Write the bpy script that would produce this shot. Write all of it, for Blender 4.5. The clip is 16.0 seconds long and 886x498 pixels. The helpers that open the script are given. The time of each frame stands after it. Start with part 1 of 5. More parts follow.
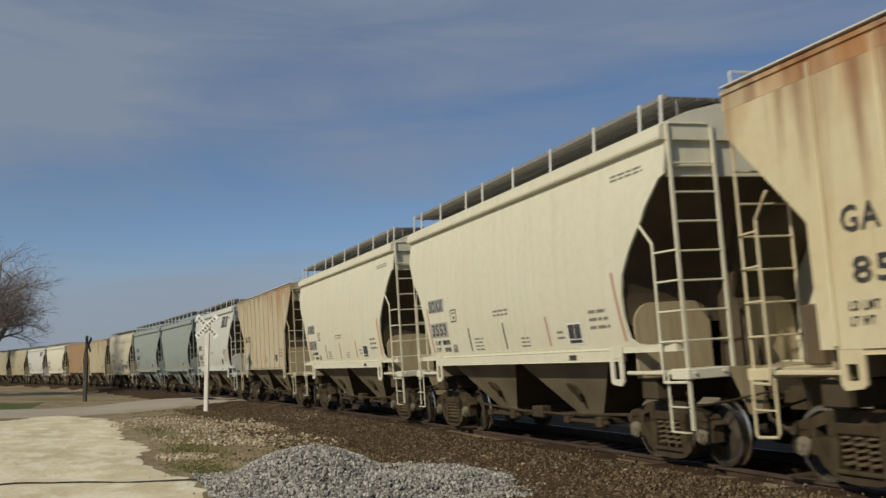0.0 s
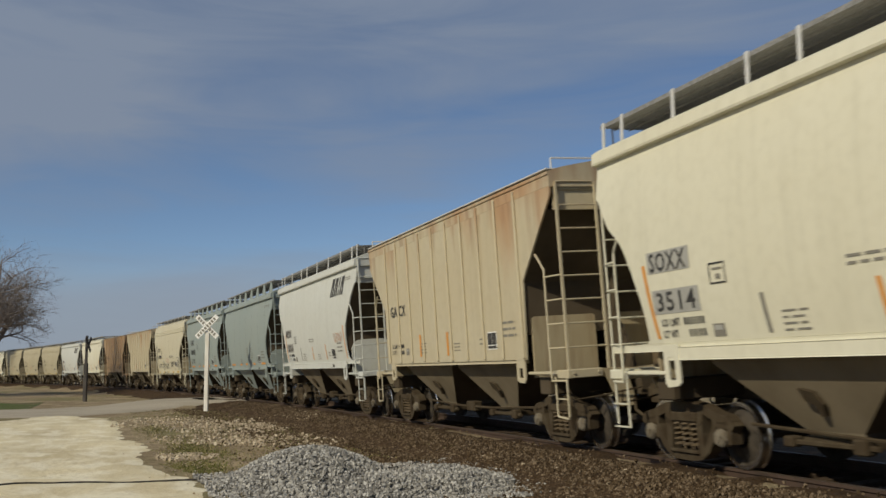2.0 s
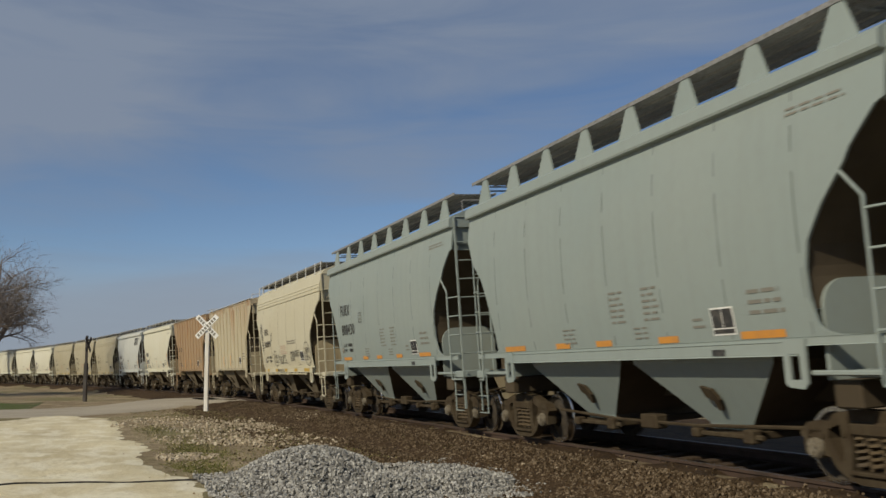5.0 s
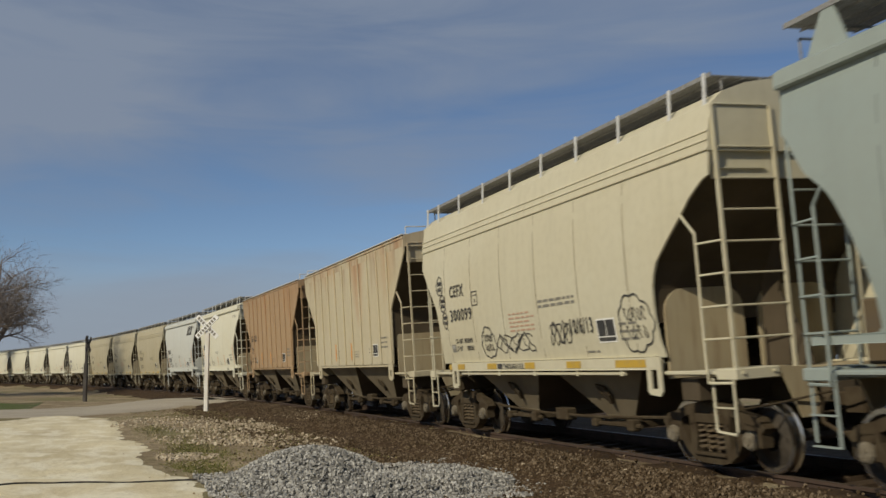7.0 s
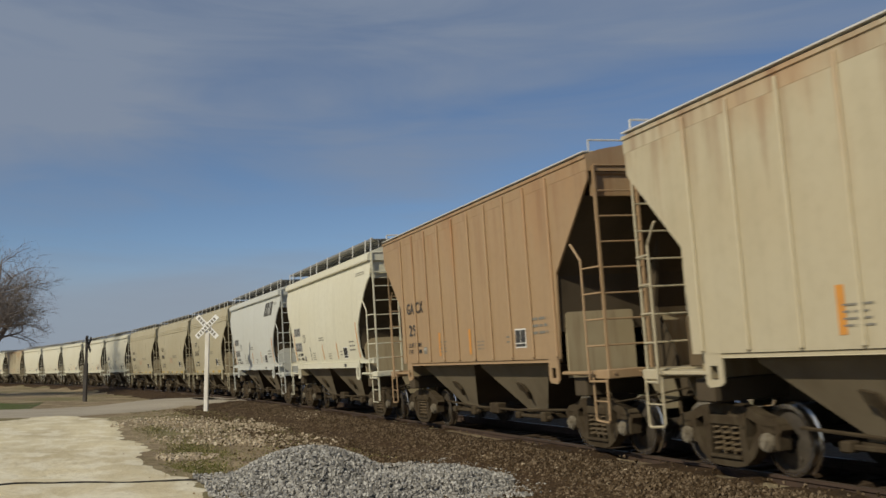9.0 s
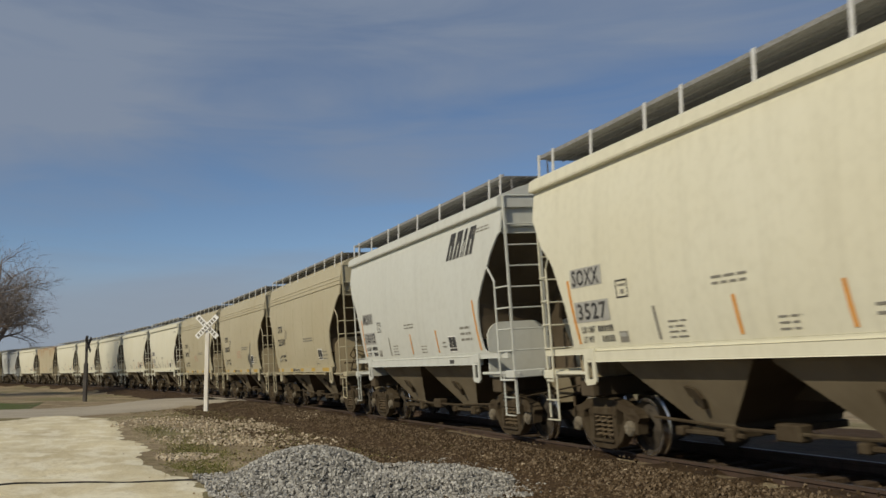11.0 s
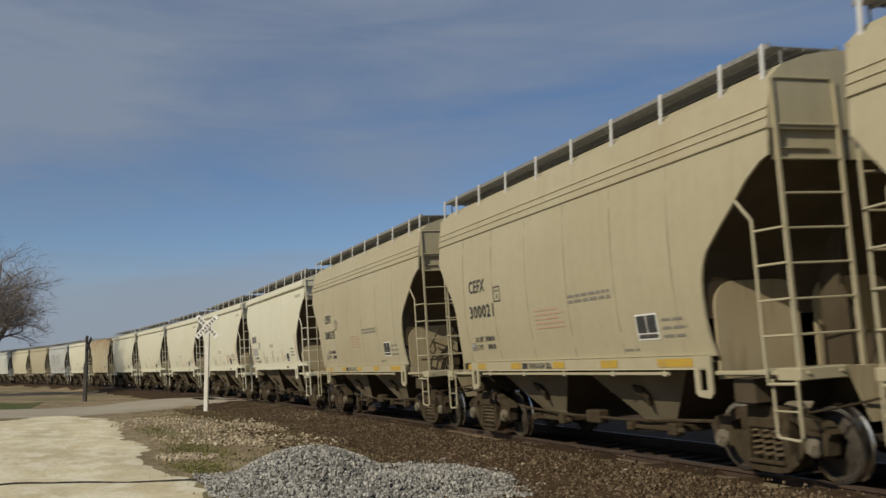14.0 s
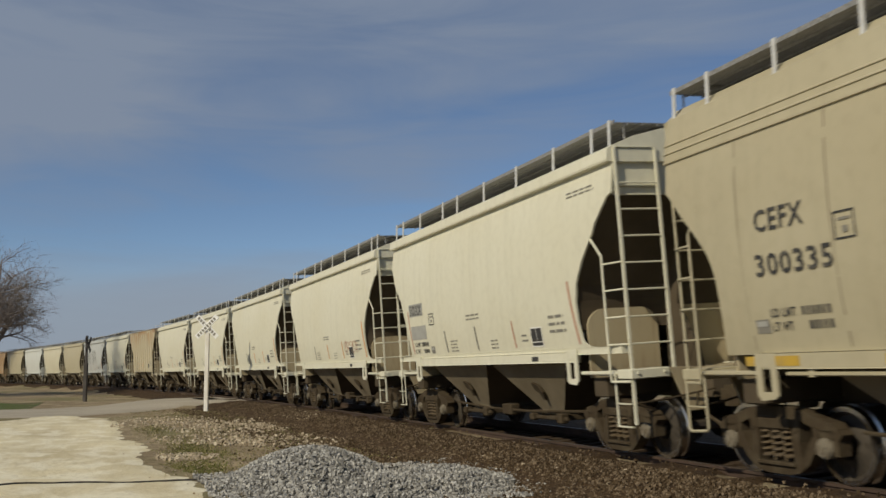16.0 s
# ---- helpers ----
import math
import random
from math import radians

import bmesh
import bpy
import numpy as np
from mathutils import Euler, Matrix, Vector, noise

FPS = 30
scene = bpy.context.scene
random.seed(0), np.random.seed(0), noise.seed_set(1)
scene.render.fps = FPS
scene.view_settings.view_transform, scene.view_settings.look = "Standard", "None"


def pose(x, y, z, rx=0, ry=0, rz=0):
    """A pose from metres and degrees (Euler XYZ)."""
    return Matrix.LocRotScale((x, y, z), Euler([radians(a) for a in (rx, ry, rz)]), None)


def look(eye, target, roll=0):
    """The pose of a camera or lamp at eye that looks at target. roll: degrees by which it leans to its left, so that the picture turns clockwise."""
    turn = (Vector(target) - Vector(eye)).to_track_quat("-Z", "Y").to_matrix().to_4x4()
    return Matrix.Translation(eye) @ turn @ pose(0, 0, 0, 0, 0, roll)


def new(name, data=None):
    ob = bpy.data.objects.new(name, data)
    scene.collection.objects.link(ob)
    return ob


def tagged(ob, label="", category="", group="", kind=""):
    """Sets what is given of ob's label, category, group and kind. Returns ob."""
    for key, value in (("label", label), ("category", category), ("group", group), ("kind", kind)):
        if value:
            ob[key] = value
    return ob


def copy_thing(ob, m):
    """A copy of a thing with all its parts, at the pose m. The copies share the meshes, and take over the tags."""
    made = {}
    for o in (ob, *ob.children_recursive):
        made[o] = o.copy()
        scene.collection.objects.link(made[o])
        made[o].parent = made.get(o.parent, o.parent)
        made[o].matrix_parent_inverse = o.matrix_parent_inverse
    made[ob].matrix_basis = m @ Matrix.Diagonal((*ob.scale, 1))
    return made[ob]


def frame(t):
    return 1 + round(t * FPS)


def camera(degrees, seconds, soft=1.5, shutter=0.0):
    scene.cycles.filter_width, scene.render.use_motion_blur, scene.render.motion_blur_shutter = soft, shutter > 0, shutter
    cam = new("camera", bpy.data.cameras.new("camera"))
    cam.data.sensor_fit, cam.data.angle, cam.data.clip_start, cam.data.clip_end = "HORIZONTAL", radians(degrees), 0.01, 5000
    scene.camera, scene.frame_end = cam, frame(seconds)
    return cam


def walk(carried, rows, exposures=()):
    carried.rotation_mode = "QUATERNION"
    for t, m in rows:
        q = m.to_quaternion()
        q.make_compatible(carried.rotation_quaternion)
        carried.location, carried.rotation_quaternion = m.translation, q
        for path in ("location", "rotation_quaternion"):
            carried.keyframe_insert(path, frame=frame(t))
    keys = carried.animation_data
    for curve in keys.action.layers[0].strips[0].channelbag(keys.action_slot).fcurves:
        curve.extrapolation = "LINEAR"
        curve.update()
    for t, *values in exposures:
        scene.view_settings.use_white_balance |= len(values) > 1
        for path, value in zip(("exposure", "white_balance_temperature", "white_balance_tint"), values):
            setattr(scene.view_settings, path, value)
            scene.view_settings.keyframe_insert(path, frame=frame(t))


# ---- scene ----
from functools import lru_cache

# ---- camera: stands still on the verge ----
EYE = Vector((0.0, 0.0, 1.271))
_a, _b = radians(19.106), radians(7.172)
cam = camera(49.24, 16.0, soft=1.5, shutter=0.2)
STAND = look(EYE, EYE + Vector((math.sin(_a) * math.cos(_b), math.cos(_a) * math.cos(_b), math.sin(_b))), -0.52)
walk(cam, [(0.0, STAND), (16.0, STAND)], exposures=[(0.0, -0.2, 6800, 10.3), (16.0, -0.2, 6800, 10.3)])

# ---- sky and sun ----
SUN_DIR = Vector((-0.75, -0.36, 0.56)).normalized()
world = bpy.data.worlds.new("sky")
scene.world = world
world.use_nodes = True
wn, wl = world.node_tree.nodes, world.node_tree.links
wn.clear()
w_out = wn.new("ShaderNodeOutputWorld")
w_bg = wn.new("ShaderNodeBackground")
w_bg.inputs["Strength"].default_value = 0.092
sky = wn.new("ShaderNodeTexSky")
sky.sky_type = "NISHITA"
sky.sun_disc = False
sky.sun_elevation = math.asin(SUN_DIR.z)
sky.sun_rotation = math.atan2(SUN_DIR.x, SUN_DIR.y)
sky.air_density, sky.dust_density, sky.ozone_density = 0.75, 0.05, 4.0
w_co = wn.new("ShaderNodeTexCoord")
w_map = wn.new("ShaderNodeMapping")
w_map.inputs["Rotation"].default_value = (0, radians(12), radians(35))
w_map.inputs["Location"].default_value = (0.0, 0.0, 0.45)
w_map.inputs["Scale"].default_value = (1.5, 1.5, 5.5)
w_noise = wn.new("ShaderNodeTexNoise")
w_noise.inputs["Scale"].default_value = 1.0
w_noise.inputs["Detail"].default_value = 4.0
w_noise.inputs["Roughness"].default_value = 0.45
w_noise.inputs["Distortion"].default_value = 0.6
w_mix = wn.new("ShaderNodeMixRGB")
w_mix.inputs["Color2"].default_value = (2.6, 3.25, 4.4, 1)
w_dot = wn.new("ShaderNodeVectorMath")
w_dot.operation = "DOT_PRODUCT"
w_dot.inputs[1].default_value = (-0.146, 0.050, 1.0)


def w_math(op, a, b, c=None):
    n = wn.new("ShaderNodeMath")
    n.operation = op
    for k, v in enumerate((a, b, c)):
        if v is None:
            continue
        if isinstance(v, (int, float)):
            n.inputs[k].default_value = v
        else:
            wl.new(v, n.inputs[k])
    return n.outputs[0]


wl.new(w_co.outputs["Generated"], w_map.inputs["Vector"])
wl.new(w_map.outputs["Vector"], w_noise.inputs["Vector"])
wl.new(w_co.outputs["Generated"], w_dot.inputs[0])
w_h = w_math("MULTIPLY_ADD", w_noise.outputs["Fac"], 0.34, w_dot.outputs["Value"])
w_wave = w_math("COSINE", w_math("MULTIPLY_ADD", w_h, 17.5, -0.352 * 17.5), 0.0)
w_fac = w_math("MULTIPLY_ADD", w_wave, -0.42, 0.44)
w_fac = w_math("MULTIPLY", w_fac, w_math("MULTIPLY_ADD", w_noise.outputs["Fac"], 0.9, 0.55))
# fine streaks of high cloud, drawn out along the wind
w_map2 = wn.new("ShaderNodeMapping")
w_map2.inputs["Rotation"].default_value = (radians(8), radians(-14), radians(20))
w_map2.inputs["Scale"].default_value = (2.2, 2.2, 13.0)
w_streak = wn.new("ShaderNodeTexNoise")
w_streak.inputs["Scale"].default_value, w_streak.inputs["Detail"].default_value = 1.5, 7.0
w_streak.inputs["Roughness"].default_value, w_streak.inputs["Distortion"].default_value = 0.55, 0.9
wl.new(w_co.outputs["Generated"], w_map2.inputs["Vector"])
wl.new(w_map2.outputs["Vector"], w_streak.inputs["Vector"])
w_fac = w_math("ADD", w_fac, w_math("MULTIPLY_ADD", w_streak.outputs["Fac"], 1.3, -0.63))
w_fac = w_math("MAXIMUM", w_math("MINIMUM", w_fac, 0.95), 0.0)
wl.new(w_fac, w_mix.inputs["Fac"])
wl.new(sky.outputs["Color"], w_mix.inputs["Color1"])
# thin cloud gathers towards the horizon
w_sep, w_low, w_add = wn.new("ShaderNodeSeparateXYZ"), wn.new("ShaderNodeMapRange"), wn.new("ShaderNodeMath")
w_low.interpolation_type = "SMOOTHSTEP"
w_low.inputs["From Min"].default_value, w_low.inputs["From Max"].default_value = 0.125, 0.185
w_low.inputs["To Min"].default_value, w_low.inputs["To Max"].default_value = 0.8, 0.0
w_add.operation = "MULTIPLY_ADD"
w_add.inputs[1].default_value = 0.11
w_mix2 = wn.new("ShaderNodeMixRGB")
w_mix2.inputs["Color2"].default_value = (3.2, 3.8, 4.75, 1)
wl.new(w_co.outputs["Generated"], w_sep.inputs[0])
wl.new(w_noise.outputs["Fac"], w_add.inputs[0])
wl.new(w_sep.outputs["Z"], w_add.inputs[2])
wl.new(w_add.outputs[0], w_low.inputs["Value"])
wl.new(w_low.outputs["Result"], w_mix2.inputs["Fac"])
wl.new(w_mix.outputs["Color"], w_mix2.inputs["Color1"])
wl.new(w_mix2.outputs["Color"], w_bg.inputs["Color"])
wl.new(w_bg.outputs["Background"], w_out.inputs["Surface"])

sun_data = bpy.data.lights.new("sun", "SUN")
sun_data.energy, sun_data.angle, sun_data.color = 3.7, radians(0.6), (1.0, 0.92, 0.74)
sun = new("sun", sun_data)
sun.matrix_basis = look(SUN_DIR * 60, (0, 0, 0))


# ---- materials ----
def material(name, color, rough=0.7, metal=0.0, gloss=0.5):
    m = bpy.data.materials.new(name)
    m.use_nodes = True
    b = m.node_tree.nodes["Principled BSDF"]
    b.inputs["Base Color"].default_value = (*color, 1)
    b.inputs["Roughness"].default_value = rough
    b.inputs["Metallic"].default_value = metal
    b.inputs["Specular IOR Level"].default_value = gloss
    return m


def layer(m, scale, stretch, lo, hi, color, strength=1.0, detail=6.0, rand=True, rise=0.0):
    """Lays a noise-shaped coat of another colour over the base colour of m."""
    n, l = m.node_tree.nodes, m.node_tree.links
    b = n["Principled BSDF"]
    co, mp, no, rp, mx = (n.new("ShaderNode" + k) for k in ("TexCoord", "Mapping", "TexNoise", "ValToRGB", "MixRGB"))
    mp.inputs["Scale"].default_value = stretch
    no.inputs["Scale"].default_value, no.inputs["Detail"].default_value = scale, detail
    rp.color_ramp.elements[0].position, rp.color_ramp.elements[1].position = lo, hi
    rp.color_ramp.elements[1].color = (strength,) * 3 + (1,)
    l.new(co.outputs["Object"], mp.inputs["Vector"])
    if rand:
        info, add = n.new("ShaderNodeObjectInfo"), n.new("ShaderNodeMath")
        add.operation = "MULTIPLY"
        add.inputs[1].default_value = 37.0
        l.new(info.outputs["Random"], add.inputs[0])
        l.new(add.outputs[0], mp.inputs["Location"])
    l.new(mp.outputs["Vector"], no.inputs["Vector"])
    if rise:
        # stains that start at the roof's edge and thin out downwards
        sep, ma, ad = n.new("ShaderNodeSeparateXYZ"), n.new("ShaderNodeMath"), n.new("ShaderNodeMath")
        ma.operation, ad.operation = "MULTIPLY_ADD", "ADD"
        ma.inputs[1].default_value, ma.inputs[2].default_value = rise, -3.6 * rise
        l.new(co.outputs["Object"], sep.inputs[0])
        l.new(sep.outputs["Z"], ma.inputs[0])
        l.new(ma.outputs[0], ad.inputs[0])
        l.new(no.outputs["Fac"], ad.inputs[1])
        l.new(ad.outputs[0], rp.inputs["Fac"])
    else:
        l.new(no.outputs["Fac"], rp.inputs["Fac"])
    l.new(rp.outputs["Color"], mx.inputs["Fac"])
    old = b.inputs["Base Color"].links
    if old:
        l.new(old[0].from_socket, mx.inputs["Color1"])
    else:
        mx.inputs["Color1"].default_value = b.inputs["Base Color"].default_value
    mx.inputs["Color2"].default_value = (*color, 1)
    l.new(mx.outputs["Color"], b.inputs["Base Color"])
    return m


def relief(m, scale, strength, distance=0.02, stretch=(1, 1, 1)):
    n, l = m.node_tree.nodes, m.node_tree.links
    co, mp, no, bp = (n.new("ShaderNode" + k) for k in ("TexCoord", "Mapping", "TexNoise", "Bump"))
    mp.inputs["Scale"].default_value = stretch
    no.inputs["Scale"].default_value, no.inputs["Detail"].default_value = scale, 6
    bp.inputs["Strength"].default_value, bp.inputs["Distance"].default_value = strength, distance
    l.new(co.outputs["Object"], mp.inputs["Vector"])
    l.new(mp.outputs["Vector"], no.inputs["Vector"])
    l.new(no.outputs["Fac"], bp.inputs["Height"])
    l.new(bp.outputs["Normal"], n["Principled BSDF"].inputs["Normal"])
    return m


def car_paint(name, color, dust, dust_amount, rust=0.0, rust_lo=0.55, run_down=0.0):
    m = material(name, color, 0.55)
    layer(m, 0.35, (1, 1, 1.6), 0.30, 0.80, dust, dust_amount)
    layer(m, 1.0, (5.0, 5.0, 0.22), 0.48, 0.80, tuple(c * 0.55 for c in dust), 0.16)
    layer(m, 7.0, (1, 1, 1), 0.45, 0.85, tuple(c * 0.7 for c in dust), 0.25)
    if rust:
        layer(m, 0.45, (1.6, 1, 0.5), rust_lo, rust_lo + 0.22, (0.37, 0.16, 0.05), rust, rise=run_down)
        layer(m, 1.3, (3.0, 3.0, 0.25), rust_lo, rust_lo + 0.25, (0.20, 0.08, 0.03), rust * 0.8, rise=run_down)
    return relief(m, 1.1, 0.25, 0.03, (1.0, 1.0, 0.5))


PAINT = {
    "cream": car_paint("cream_paint", (0.66, 0.645, 0.52), (0.60, 0.565, 0.41), 0.5),
    "white": car_paint("white_paint", (0.56, 0.58, 0.54), (0.50, 0.50, 0.44), 0.5),
    "tan": car_paint("tan_paint", (0.435, 0.395, 0.275), (0.375, 0.325, 0.205), 0.7, 0.16, 0.62),
    "beige": car_paint("beige_paint", (0.56, 0.53, 0.40), (0.49, 0.435, 0.29), 0.6),
    "green": car_paint("grey_green_paint", (0.255, 0.305, 0.29), (0.33, 0.36, 0.325), 0.45),
    "grey": car_paint("pale_grey_paint", (0.48, 0.50, 0.48), (0.36, 0.36, 0.33), 0.6),
    "rust": car_paint("rust_stained_paint", (0.62, 0.57, 0.40), (0.56, 0.44, 0.24), 0.7, 0.95, 0.535, 0.13),
    "sand": car_paint("sandy_ribbed_paint", (0.50, 0.45, 0.32), (0.45, 0.375, 0.235), 0.6, 0.6, 0.56, 0.13),
    "brown": car_paint("brown_oxide_paint", (0.38, 0.262, 0.15), (0.34, 0.225, 0.12), 0.7, 0.5, 0.54, 0.06),
}
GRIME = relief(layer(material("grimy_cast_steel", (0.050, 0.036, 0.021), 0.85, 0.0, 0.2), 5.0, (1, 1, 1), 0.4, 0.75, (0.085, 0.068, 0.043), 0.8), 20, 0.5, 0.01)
DUSTY = relief(layer(material("dusty_underframe", (0.115, 0.085, 0.05), 0.9, 0.0, 0.2), 3.0, (1, 1, 1), 0.4, 0.75, (0.10, 0.08, 0.06), 0.8), 15, 0.4, 0.01)
WHEEL = layer(material("worn_wheel_steel", (0.045, 0.037, 0.028), 0.65, 0.2), 6.0, (1, 1, 1), 0.4, 0.8, (0.12, 0.10, 0.075), 0.7)
TREAD = material("polished_tread", (0.62, 0.60, 0.57), 0.25, 1.0)
GRATE = layer(material("galvanised_grating", (0.27, 0.27, 0.265), 0.6, 0.1), 30.0, (1, 1, 1), 0.45, 0.6, (0.16, 0.16, 0.155), 0.8)
GALV = layer(material("galvanised_post", (0.62, 0.63, 0.62), 0.5, 0.1), 8.0, (1, 1, 1), 0.4, 0.8, (0.42, 0.41, 0.37), 0.6)
INK = layer(material("black_stencil_paint", (0.035, 0.035, 0.035), 0.7), 9.0, (1, 1, 1), 0.5, 0.85, (0.22, 0.20, 0.16), 0.6)
INK_FADED = material("faded_stencil_paint", (0.20, 0.19, 0.16), 0.8)
PATCH = layer(material("grey_repaint_patch", (0.36, 0.36, 0.33), 0.7), 4.0, (1, 1, 1), 0.4, 0.8, (0.27, 0.27, 0.25), 0.8)
LABEL_W = material("white_label", (0.8, 0.8, 0.76), 0.6)
ORANGE = layer(material("orange_reflector", (0.62, 0.27, 0.05), 0.5), 6.0, (1, 1, 1), 0.45, 0.8, (0.45, 0.22, 0.08), 0.7)
YELLOW = layer(material("yellow_sill_patch", (0.48, 0.31, 0.04), 0.5), 6.0, (1, 1, 1), 0.45, 0.8, (0.33, 0.24, 0.10), 0.8)
RED_INK = material("faded_red_stencil", (0.47, 0.30, 0.215), 0.8)
RAIL_M = layer(material("rusty_rail", (0.085, 0.055, 0.04), 0.75, 0.3), 4.0, (1, 1, 1), 0.4, 0.7, (0.05, 0.035, 0.025), 0.8)
RAIL_TOP = material("worn_rail_head", (0.14, 0.105, 0.075), 0.55, 0.6)
TIE_M = relief(layer(material("weathered_tie", (0.055, 0.038, 0.025), 0.9, 0.0, 0.15), 3.0, (1, 8, 1), 0.4, 0.7, (0.09, 0.066, 0.044), 0.7), 12, 0.5)
# Dusty steel, darkened to paint in the shade of overhangs and undersides.
SHADED = relief(layer(material("shaded_dusty_plate", (0.068, 0.053, 0.035), 0.9, 0.0, 0.15), 0.8, (1, 1, 1), 0.4, 0.75, (0.125, 0.10, 0.07), 0.8), 8, 0.3, 0.01)
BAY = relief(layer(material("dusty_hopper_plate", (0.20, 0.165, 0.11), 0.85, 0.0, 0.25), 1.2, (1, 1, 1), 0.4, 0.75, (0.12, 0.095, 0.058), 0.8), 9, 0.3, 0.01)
SHROUD = relief(layer(layer(material("dust_covered_end_plate", (0.38, 0.325, 0.215), 0.85, 0.0, 0.25), 1.1, (1, 1, 1), 0.4, 0.75, (0.33, 0.27, 0.165), 0.8), 2.0, (4, 4, 0.5), 0.5, 0.8, (0.19, 0.125, 0.07), 0.6), 9, 0.25, 0.01)
CAP = layer(material("dust_grey_bearing_cap", (0.21, 0.185, 0.14), 0.8, 0.0, 0.25), 9.0, (1, 1, 1), 0.4, 0.75, (0.09, 0.07, 0.045), 0.8)
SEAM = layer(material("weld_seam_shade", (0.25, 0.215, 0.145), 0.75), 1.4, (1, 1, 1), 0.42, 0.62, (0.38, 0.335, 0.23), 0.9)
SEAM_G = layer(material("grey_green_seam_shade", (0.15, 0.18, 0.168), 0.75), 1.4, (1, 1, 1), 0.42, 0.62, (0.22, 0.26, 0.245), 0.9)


# ---- the track's line ----
BEND_S = (0.0, 30.0, 60.0, 85.0, 110.0, 140.0, 180.0)
BEND = (0.00012, 0.001621, 0.00256, 0.001612, 0.002155, 0.00164, 0.000942)
CANT = radians(3.45)
X_0 = 9.069 * 0.96
STEP = 0.25


def _line():
    """The track's centre line: straight past the camera, then easing into a long left-hand bend."""
    out = {}
    for sign in (1, -1):
        x, y, th, n = X_0, 0.0, 0.0, 0
        out[0] = (x, y, 0.0)
        while n < 1800:
            n += 1
            s = (n - 0.5) * STEP * sign
            bend = float(np.interp(s, BEND_S, BEND)) if s > 0 else 0.0
            mid = th + bend * STEP / 2
            th += bend * STEP
            x -= math.sin(mid) * STEP * sign
            y += math.cos(mid) * STEP * sign
            out[n * sign] = (x, y, th)
    return out


LINE = _line()


def on_track(s):
    """Place and heading of the track's centre, s metres beyond the foot of the camera."""
    i = math.floor(s / STEP)
    f = s / STEP - i
    a, b = LINE[i], LINE[i + 1]
    return [u + (v - u) * f for u, v in zip(a, b)]


def beside(s, off, z=0.0):
    """World place beside the track: off metres towards the camera, z over the rail heads."""
    x, y, th = on_track(s)
    o = off * math.cos(CANT) + z * math.sin(CANT)
    return Vector((x - o * math.cos(th), y - o * math.sin(th), z * math.cos(CANT) - off * math.sin(CANT)))


# ---- mesh helpers ----
def part(name, bm, mat, parent=None, label="", smooth=False):
    me = bpy.data.meshes.new(name)
    bmesh.ops.recalc_face_normals(bm, faces=bm.faces)
    bm.to_mesh(me)
    bm.free()
    for m in (mat if isinstance(mat, (list, tuple)) else [mat]):
        me.materials.append(m)
    if smooth:
        for p in me.polygons:
            p.use_smooth = True
    ob = new(name, me)
    ob.parent = parent
    return tagged(ob, label)


def box(bm, x0, x1, y0, y1, z0, z1, bevel=0.0):
    g = bmesh.ops.create_cube(bm, size=1.0)["verts"]
    for v in g:
        v.co = Vector(((x0 + x1) / 2 + v.co.x * (x1 - x0), (y0 + y1) / 2 + v.co.y * (y1 - y0), (z0 + z1) / 2 + v.co.z * (z1 - z0)))
    if bevel:
        es = list({e for v in g for e in v.link_edges})
        bmesh.ops.bevel(bm, geom=es, offset=bevel, segments=1, affect="EDGES")
    return g


def rod(bm, a, b, r, seg=6):
    a, b = Vector(a), Vector(b)
    d = b - a
    m = Matrix.Translation((a + b) / 2) @ d.to_track_quat("Z", "Y").to_matrix().to_4x4()
    bmesh.ops.create_cone(bm, cap_ends=True, segments=seg, radius1=r, radius2=r, depth=d.length, matrix=m)


def bar(bm, a, b, w, t, side=(0, 1, 0)):
    """A flat bar from a to b, w wide across side, t thick."""
    a, b = Vector(a), Vector(b)
    d = (b - a).normalized()
    s = Vector(side)
    s = (s - d * s.dot(d)).normalized()
    n = d.cross(s)
    vs = [bm.verts.new(p + s * i * w / 2 + n * j * t / 2) for p in (a, b) for i, j in ((-1, -1), (1, -1), (1, 1), (-1, 1))]
    for q in ((0, 1, 2, 3), (7, 6, 5, 4), (0, 4, 5, 1), (1, 5, 6, 2), (2, 6, 7, 3), (3, 7, 4, 0)):
        bm.faces.new([vs[i] for i in q])


def slab(bm, pts, push):
    """A flat outline pushed along a vector into a plate."""
    push = Vector(push)
    a = [bm.verts.new(p) for p in pts]
    b = [bm.verts.new(Vector(p) + push) for p in pts]
    n = len(a)
    bm.faces.new(a)
    bm.faces.new(b[::-1])
    for i in range(n):
        bm.faces.new((a[i], b[i], b[(i + 1) % n], a[(i + 1) % n]))


def pipe(bm, pts, r, seg=6):
    """A round bar bent along points, one closed skin."""
    pts = [Vector(p) for p in pts]
    rings, s = [], None
    for i, p in enumerate(pts):
        d = (pts[min(i + 1, len(pts) - 1)] - pts[max(i - 1, 0)]).normalized()
        s = d.orthogonal().normalized() if s is None else (s - d * s.dot(d)).normalized()
        n = d.cross(s)
        rings.append([bm.verts.new(p + (s * math.cos(2 * math.pi * k / seg) + n * math.sin(2 * math.pi * k / seg)) * r) for k in range(seg)])
    for a, b in zip(rings, rings[1:]):
        for k in range(seg):
            bm.faces.new((a[k], a[(k + 1) % seg], b[(k + 1) % seg], b[k]))
    bm.faces.new(rings[0])
    bm.faces.new(rings[-1][::-1])


